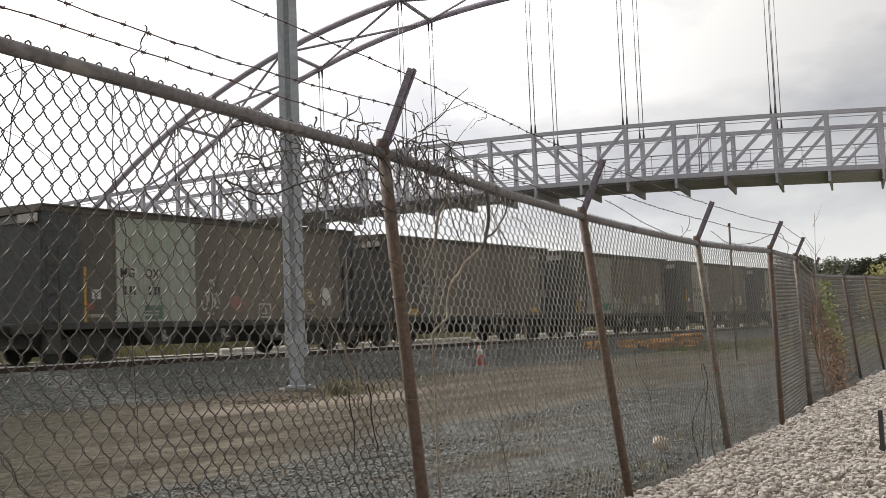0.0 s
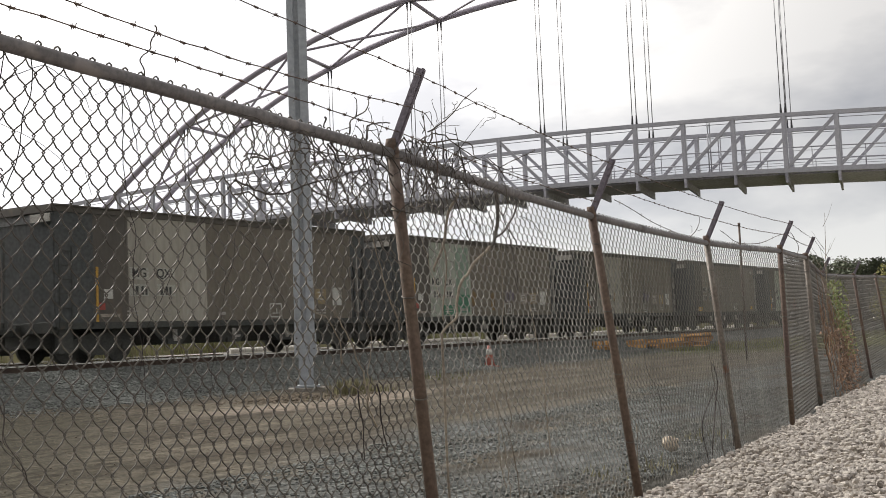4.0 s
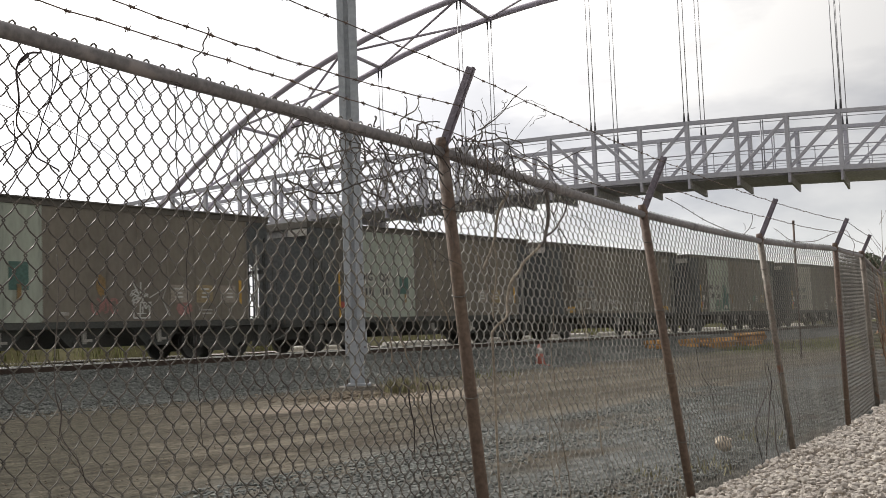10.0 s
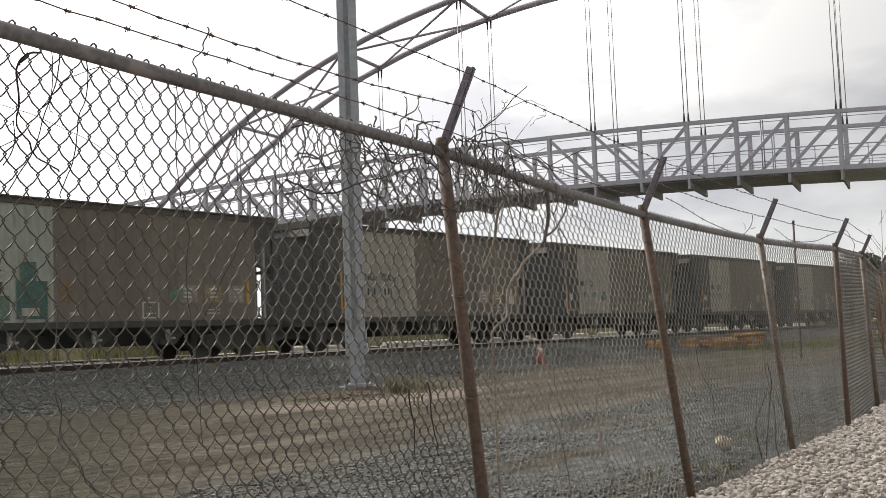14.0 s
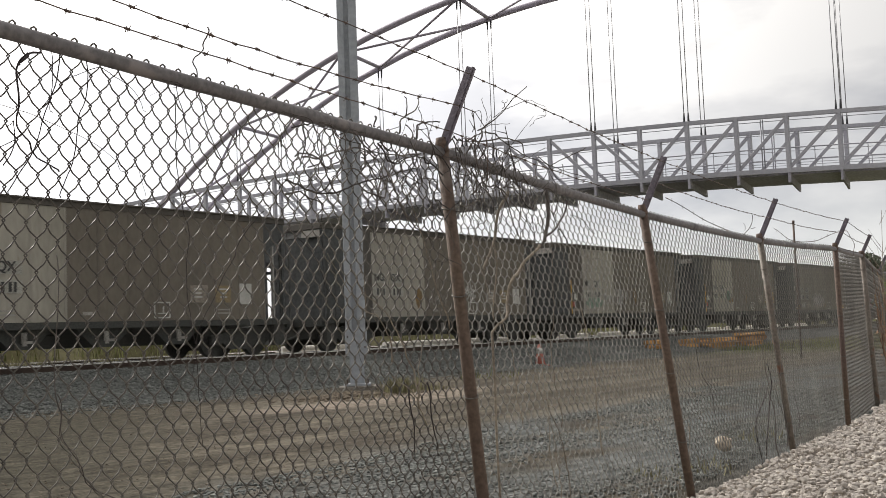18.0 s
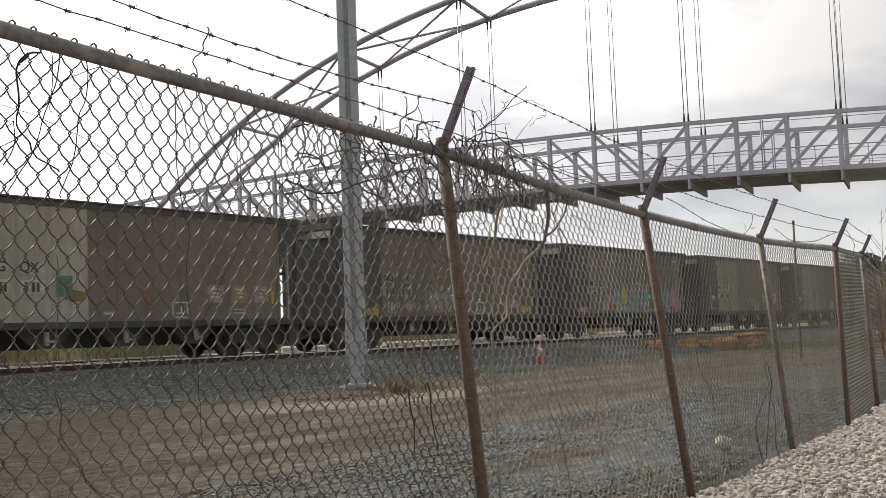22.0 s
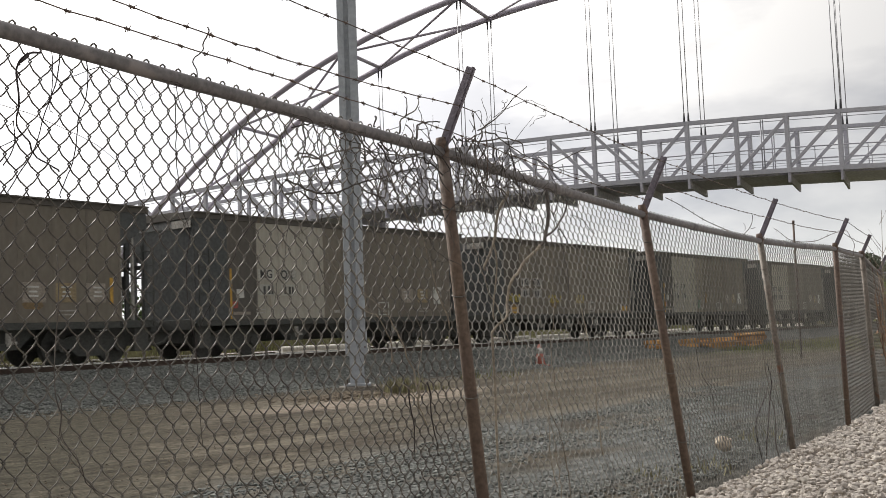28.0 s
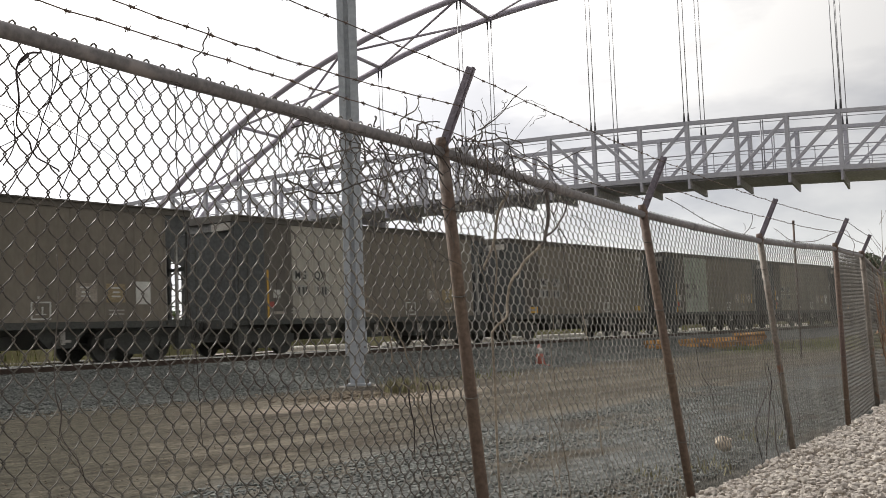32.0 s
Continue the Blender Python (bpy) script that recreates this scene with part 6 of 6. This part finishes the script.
def build_car(spec):
    """One open hopper car: spec holds the panel material, the marks and the words of its label."""
    car = empty("hopper_car", (0, TRACK_Y, RAIL_Z))
    tagged(car, spec["label"], "hopper car", "cars of the train")
    pale = spec.get("pale")
    pidx = spec.get("cols", (1, 2, 3))
    for j in range(PANELS):
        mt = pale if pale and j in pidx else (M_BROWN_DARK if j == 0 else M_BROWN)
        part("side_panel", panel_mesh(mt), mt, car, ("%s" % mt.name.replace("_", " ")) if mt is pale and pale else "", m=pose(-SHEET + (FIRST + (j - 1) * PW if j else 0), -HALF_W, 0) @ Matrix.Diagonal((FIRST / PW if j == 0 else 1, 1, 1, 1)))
    for nm, key in (("far_side", "far_side"), ("top_chord", "top_chord"), ("slope_sheet", "slope_a"), ("slope_sheet", "slope_b"), 
                    ("ladder", "ladder_end_a"), ("ladder", "ladder_end_b"), ("center_sill", "center_sill"), ("end_bulkhead", "bulkhead"), ("brake_rigging", "rigging_a"), ("brake_rigging", "rigging_b")):
        part(nm, KM[key], None, car)
    for nm, me in KM["ends"]:
        part(nm, me, None, car)
    for y in (-HALF_W + 0.05, HALF_W - 0.05):
        part("side_sill", KM["sill"], None, car, m=pose(0, y, 0))
    for x in (-CAR_L / 2 + 0.1, CAR_L / 2 - 0.1):
        part("end_sill", KM["end_sill"], None, car, m=pose(x, 0, 0))
    for q in ("_a", "_b"):
        for y, key in ((-HALF_W, "gusset"), (HALF_W, "far_gusset")):
            part("gusset", KM[key + q], None, car, m=pose(0, y, 0))
        for y in (-0.9, 0.0, 0.9):
            part("stiffener", KM["rib" + q], None, car, m=pose(0, y, 0))
    for x in (-2.5, 0, 2.5):
        hop = part("hopper_bay", KM["hopper"], None, car, m=pose(x, 0, 0))
        part("door_lock", KM["gear"], None, hop)
    part("coupler", KM["coupler"], None, car, m=pose(CAR_L / 2 + 0.3, 0, 0))
    part("coupler", KM["coupler"], None, car, m=pose(-CAR_L / 2 - 0.3, 0, 0, 0, 0, 180))
    for x in (-CAR_L / 2 + 1.9, CAR_L / 2 - 1.9):
        tr = part("truck", KM["truck"], None, car, m=pose(x, 0, 0))
        for dx in (-0.89, 0.89):
            w = part("wheelset", KM["wheelset"], None, tr, m=pose(0, 0, 0))
            w.matrix_parent_inverse = pose(dx, 0, 0.457)
            WHEELS.append(w)
    # lettering: on plates on brown cars, straight on the pale panels otherwise
    words = spec.get("text", True)
    if words:
        dark = pale is None
        for key, j in (("MG", 0), ("OX", 1)):
            cx = FIRST + PW * (0.5 + j) - 0.1
            back = KM["back"] if dark else KM["back_pale"]
            part("lettering_plate", back, None, car, m=pose(-SHEET + cx, -HALF_W - 0.03, 2.45))
            part("lettering_plate", back, None, car, m=pose(-SHEET + cx, -HALF_W - 0.03, 1.98))
            part("lettering", KM[key], None, car, "black stencilled letters", m=pose(-SHEET + cx - (0.1 if j else 0), -HALF_W - 0.04, 2.46, 90))
            part("number_bar", KM["digits"], None, car, m=pose(-SHEET + cx - (0.05 if j else -0.05), -HALF_W - 0.04, 1.97))
    for key in spec.get("marks", ()):
        name = KM[key].name.split(".")[0]
        mark = part(name, KM[key], None, car)
        if name == "stencil_bars":
            tagged(mark, kind="stuff")
    for f in spec.get("extra", ()):
        f(car)
    return car


WHEELS = []
STD = ("placard", "stripe", "dot", "strip", "load_box", "stencil0", "stencil1", "stencil_bars0", "stencil_bars1", "small_bars", "end_plate")
THIRD = ("stencil2", "stencil_bars2", "yellow_post")
DARK = ("patch_y", "load_box", "patch_y2", "top_plate", "end_plate", "strip")
L_CREAM = "open brown hopper car with faded cream panels and black lettering"
L_MINT = "open brown hopper car with faded grey-green panels and lettering"
L_DARK = "all-brown weathered open hopper car with white lettering plates"
L_TAN = "open brown hopper car with dull tan panels and lettering"


def car_specs():
    sp = {}
    sp[-1] = dict(pale=M_CREAM, marks=STD + ("x_placard",), label=L_CREAM)
    sp[0] = dict(pale=M_MINT, marks=STD + ("x_placard",), label=L_MINT, extra=[lambda c: scrawl(c, M_WHITE, 4.5, 5.3, 1.7, 0.6, 3, 3, 0.05), lambda c: scrawl(c, M_WHITE, 4.8, 5.1, 2.2, 0.35, 6, 1, 0.05), lambda c: patch(c, M_DKGREEN, 2.6, 1.35, 0.7, 0.4, 0.03), lambda c: smear(c, M_ROSE, 6.1, 1.6, 0.7, 0.5, 2), lambda c: smear(c, M_ROSE, 8.9, 1.6, 0.6, 0.8, 3)])
    sp[1] = dict(marks=DARK, label=L_DARK)
    sp[2] = dict(pale=M_CREAM, marks=STD + ("x_placard",), label="open brown hopper car with cream panels patched green low down",
                 extra=[lambda c: patch(c, M_GREEN, 3.6, 1.45, 0.9, 0.35), lambda c: scrawl(c, M_WHITE, 4.45, 5.5, 1.65, 0.55, 5, 4, 0.045), lambda c: smear(c, M_OCHRE, 6.1, 1.9, 0.4, 0.9, 5)])
    sp[3] = dict(pale=M_CREAM, marks=STD + ("x_placard",), label=L_CREAM)
    sp[4] = dict(pale=M_MINT, marks=STD + ("x_placard",), label="open brown hopper car with pale panels, one half painted green",
                 extra=[lambda c: patch(c, M_MINTGREEN, 3.63, 2.55, 1.0, 2.7), lambda c: patch(c, M_GREEN, 3.63, 1.62, 1.0, 0.7, 0.04), lambda c: smear(c, M_OCHRE, 6.05, 1.7, 0.4, 0.8, 7), lambda c: scrawl(c, M_VIOLET, 7.1, 7.9, 1.95, 0.5, 9, 4, 0.05, "violet spray-painted scrawl"), lambda c: smear(c, M_OCHRE, 4.5, 1.8, 0.4, 0.7, 8), lambda c: patch(c, M_GREEN, 2.6, 1.35, 0.9, 0.4), lambda c: patch(c, M_MINT, 3.7, 1.35, 0.5, 0.12, 0.05)])
    sp[5] = dict(pale=M_CREAM, marks=STD + ("x_placard", "white_line"), label="open brown hopper car with beige panels and a pale upright line",
                 extra=[lambda c: scrawl(c, M_VIOLET, 7.1, 7.9, 1.95, 0.5, 10, 4, 0.05, "violet spray-painted scrawl"), lambda c: smear(c, M_OCHRE, 3.3, 1.9, 0.3, 0.6, 9)])
    sp[6] = dict(marks=DARK, label=L_DARK)
    sp[7] = dict(pale=M_MINT, marks=STD + THIRD, label="open brown hopper car with pale panels and a dark green square",
                 extra=[lambda c: patch(c, M_TEALDARK, 3.6, 2.25, 0.55, 0.7, 0.034), lambda c: patch(c, M_OCHRE, 3.6, 1.85, 0.12, 0.4, 0.05), lambda c: star(c, 7.35, 1.72), lambda c: scrawl(c, M_ROSE, 5.75, 6.6, 1.5, 0.5, 11, 3, 0.07, "rose spray-painted scrawl"), lambda c: smear(c, M_OCHRE, 6.05, 2.05, 0.3, 0.6, 12), lambda c: smear(c, M_ROSE, 8.9, 1.42, 0.6, 0.4, 13)])
    sp[8] = dict(pale=M_MINT, marks=STD + THIRD, label="open brown hopper car with grey-green panels and a dark patch", extra=[lambda c: patch(c, M_TEALDARK, 3.65, 2.2, 0.5, 0.6, 0.034), lambda c: patch(c, M_CHALK, 5.6, 3.1, 0.06, 1.5), lambda c: patch(c, M_OCHRE, 3.7, 1.75, 0.1, 0.3, 0.05)])
    sp[9] = dict(marks=DARK, label="all-brown open hopper car with white scrawls along its foot",
                 extra=[lambda c: scrawl(c, M_WHITE, 1.0, 5.6, 1.48, 0.5, 12, 6)])
    sp[10] = dict(pale=M_MINT, marks=STD + THIRD, label="open brown hopper car with pale panels patched dull green",
                  extra=[lambda c: patch(c, M_TEALDARK, 3.65, 1.65, 0.9, 0.95), lambda c: patch(c, M_TEALDARK, 3.55, 2.35, 0.45, 0.5), lambda c: patch(c, M_DKGREEN, 2.6, 1.45, 0.85, 0.6), lambda c: patch(c, M_CREAM, 3.6, 1.35, 0.5, 0.2, 0.045), lambda c: smear(c, M_OCHRE, 4.65, 1.85, 0.35, 0.6, 15), lambda c: patch(c, M_DKGREEN, 8.3, 1.85, 0.5, 0.35)])
    sp[11] = dict(pale=M_CREAM, marks=STD + ("x_placard", "yellow_post"), label=L_CREAM)
    sp[12] = dict(pale=M_CREAM, marks=STD + THIRD + ("white_post",), label="open brown hopper car with cream panels and a pale post", extra=[lambda c: patch(c, M_DKGREEN, 3.6, 1.9, 0.5, 0.4)])
    sp[13] = dict(pale=M_CREAM, marks=STD + ("x_placard",), label=L_CREAM)
    sp[14] = dict(pale=M_CREAM, marks=STD + ("x_placard",), label="open brown hopper car with cream panels and white scrawls",
                  extra=[lambda c: star(c, 7.25, 2.0), lambda c: scrawl(c, M_CHALK, 4.5, 5.6, 1.7, 0.35, 16, 5, 0.025), lambda c: smear(c, M_OCHRE, 3.9, 1.75, 0.4, 0.7, 17), lambda c: smear(c, M_OCHRE, 6.3, 1.9, 0.35, 0.8, 18)])
    sp[15] = dict(pale=M_CREAM, marks=STD + ("x_placard",), label=L_CREAM, extra=[lambda c: scrawl(c, M_WHITE, 4.4, 5.7, 1.85, 0.7, 17, 6, 0.045), lambda c: scrawl(c, M_WHITE, 3.2, 4.1, 1.75, 0.5, 19, 3, 0.05), lambda c: smear(c, M_MINTGREEN, 2.3, 1.6, 1.6, 0.5, 24), lambda c: smear(c, M_OCHRE, 6.5, 1.85, 0.4, 0.8, 19)])
    sp[16] = dict(pale=M_CREAM, marks=STD + THIRD, label=L_CREAM, extra=[lambda c: patch(c, M_DKGREEN, 3.55, 2.0, 0.5, 0.55), lambda c: smear(c, M_OCHRE, 6.3, 1.8, 0.35, 0.6, 20), lambda c: smear(c, M_OCHRE, 3.9, 1.75, 0.8, 0.3, 21)])
    sp[17] = dict(marks=DARK + ("white_post",), label="all-brown open hopper car with pale post and white scrawl",
                  extra=[lambda c: scrawl(c, M_WHITE, 1.5, 2.2, 1.42, 0.45, 21, 4, 0.03), lambda c: smear(c, M_BEIGE, 5.0, 1.55, 2.7, 0.7, 61), lambda c: smear(c, M_BEIGE, 2.9, 1.45, 0.8, 0.4, 62),
                         lambda c: scrawl(c, M_CHALK, 3.8, 6.2, 1.7, 0.6, 22, 10, 0.07), lambda c: scrawl(c, M_CHALK, 4.0, 5.6, 2.0, 0.5, 23, 5, 0.05), lambda c: smear(c, M_BEIGE, 9.6, 1.55, 1.3, 0.4, 63), lambda c: smear(c, M_OCHRE, 6.4, 1.4, 0.5, 0.25, 64)])
    sp[18] = dict(marks=DARK, label="all-brown open hopper car with large teal and pink graffiti", extra=[mural])
    sp[19] = dict(pale=M_OLIVE, marks=STD + ("x_placard",), label="open brown hopper car with dull olive panels", extra=[lambda c: scrawl(c, M_CHALK, 5.0, 7.2, 1.6, 0.4, 23, 5)])
    sp[20] = dict(pale=M_TAN, marks=STD + THIRD, label="open brown hopper car with tan panels and ochre smears",
                  extra=[lambda c: patch(c, M_DKGREEN, 3.6, 2.2, 0.6, 0.6), lambda c: smear(c, M_OCHRE, 8.7, 1.55, 0.6, 0.3, 65)])
    sp[21] = dict(pale=M_CREAM, marks=STD + ("x_placard",), label=L_CREAM, extra=[lambda c: smear(c, M_OCHRE, 6.1, 1.95, 0.3, 0.6, 71)])
    sp[22] = dict(marks=DARK, label="all-brown open hopper car with yellow scrawls along its foot",
                  extra=[lambda c: scrawl(c, M_LEMON, 0.25, 1.2, 1.78, 0.3, 27, 5, 0.035, "yellow spray-painted scrawl"), lambda c: smear(c, M_OCHRE, 0.75, 1.4, 0.6, 0.3, 51),
                         lambda c: smear(c, M_OCHRE, 4.0, 1.55, 0.7, 0.45, 52), lambda c: scrawl(c, M_LEMON, 3.5, 4.6, 1.75, 0.32, 28, 5, 0.045, "yellow spray-painted scrawl"),
                         lambda c: smear(c, M_BEIGE, 6.3, 1.7, 0.8, 0.45, 53), lambda c: scrawl(c, M_LEMON, 5.9, 6.7, 1.75, 0.3, 29, 4, 0.045, "yellow spray-painted scrawl")])
    sp[23] = dict(pale=M_CREAM, cols=(1, 2, 3), marks=STD + ("x_placard",), label="open brown hopper car with a wide run of pale panels",
                  extra=[lambda c: patch(c, M_DKGREEN, 4.6, 1.5, 0.4, 0.5), lambda c: patch(c, M_TAN, 4.75, 2.65, 0.95, 2.7, 0.024), lambda c: smear(c, M_OCHRE, 5.6, 1.75, 0.25, 0.8, 72)])
    sp[24] = dict(pale=M_CREAM, marks=STD + ("x_placard",), label=L_CREAM)
    sp[25] = dict(marks=DARK, label=L_DARK)
    sp[26] = dict(pale=M_MINT, marks=STD + THIRD, label=L_MINT)
    sp[27] = dict(pale=M_TAN, marks=STD + ("x_placard",), label=L_TAN)
    sp[28] = dict(marks=DARK, label=L_DARK)
    sp[29] = dict(pale=M_CREAM, marks=STD + THIRD, label=L_CREAM)
    sp[30] = dict(pale=M_MINT, marks=STD, label=L_MINT)
    sp[31] = dict(marks=DARK, label=L_DARK)
    sp[32] = dict(pale=M_TAN, marks=STD, label=L_TAN)
    sp[33] = dict(pale=M_CREAM, marks=STD, label=L_CREAM)
    sp[34] = dict(marks=DARK, label=L_DARK)
    return sp


CARS = {k: build_car(s) for k, s in car_specs().items()}


def gone(t):
    """Metres that the train has gone by t seconds; it slows a little towards the end."""
    return 11.469 * t + 0.00175 * t * t - 0.000175 * t ** 3


SLACK = {7: -0.1, 8: 0.12, 14: 0.12, 18: -0.08, 19: 0.08}   # play in the couplers


def motions():
    steps = [2.0 * i for i in range(17)]
    for k, car in CARS.items():
        rows = []
        for t in steps:
            x = 26.25 + PITCH * k + SLACK.get(k, 0.0) - gone(t)
            rows.append((t, pose(x, TRACK_Y, RAIL_Z)))
        walk(car, rows)
    # all wheelsets turn alike: the first is keyed, the others take over its turning
    rows = []
    for f in range(0, 961):
        t = f / 30
        rows.append((t, Matrix.Rotation(-gone(t) / 0.457, 4, "Y")))
    walk(WHEELS[0], rows)
    act = WHEELS[0].animation_data.action
    slot = WHEELS[0].animation_data.action_slot
    for w in WHEELS[1:]:
        w.rotation_mode = "QUATERNION"
        w.animation_data_create()
        w.animation_data.action = act
        w.animation_data.action_slot = slot


motions()
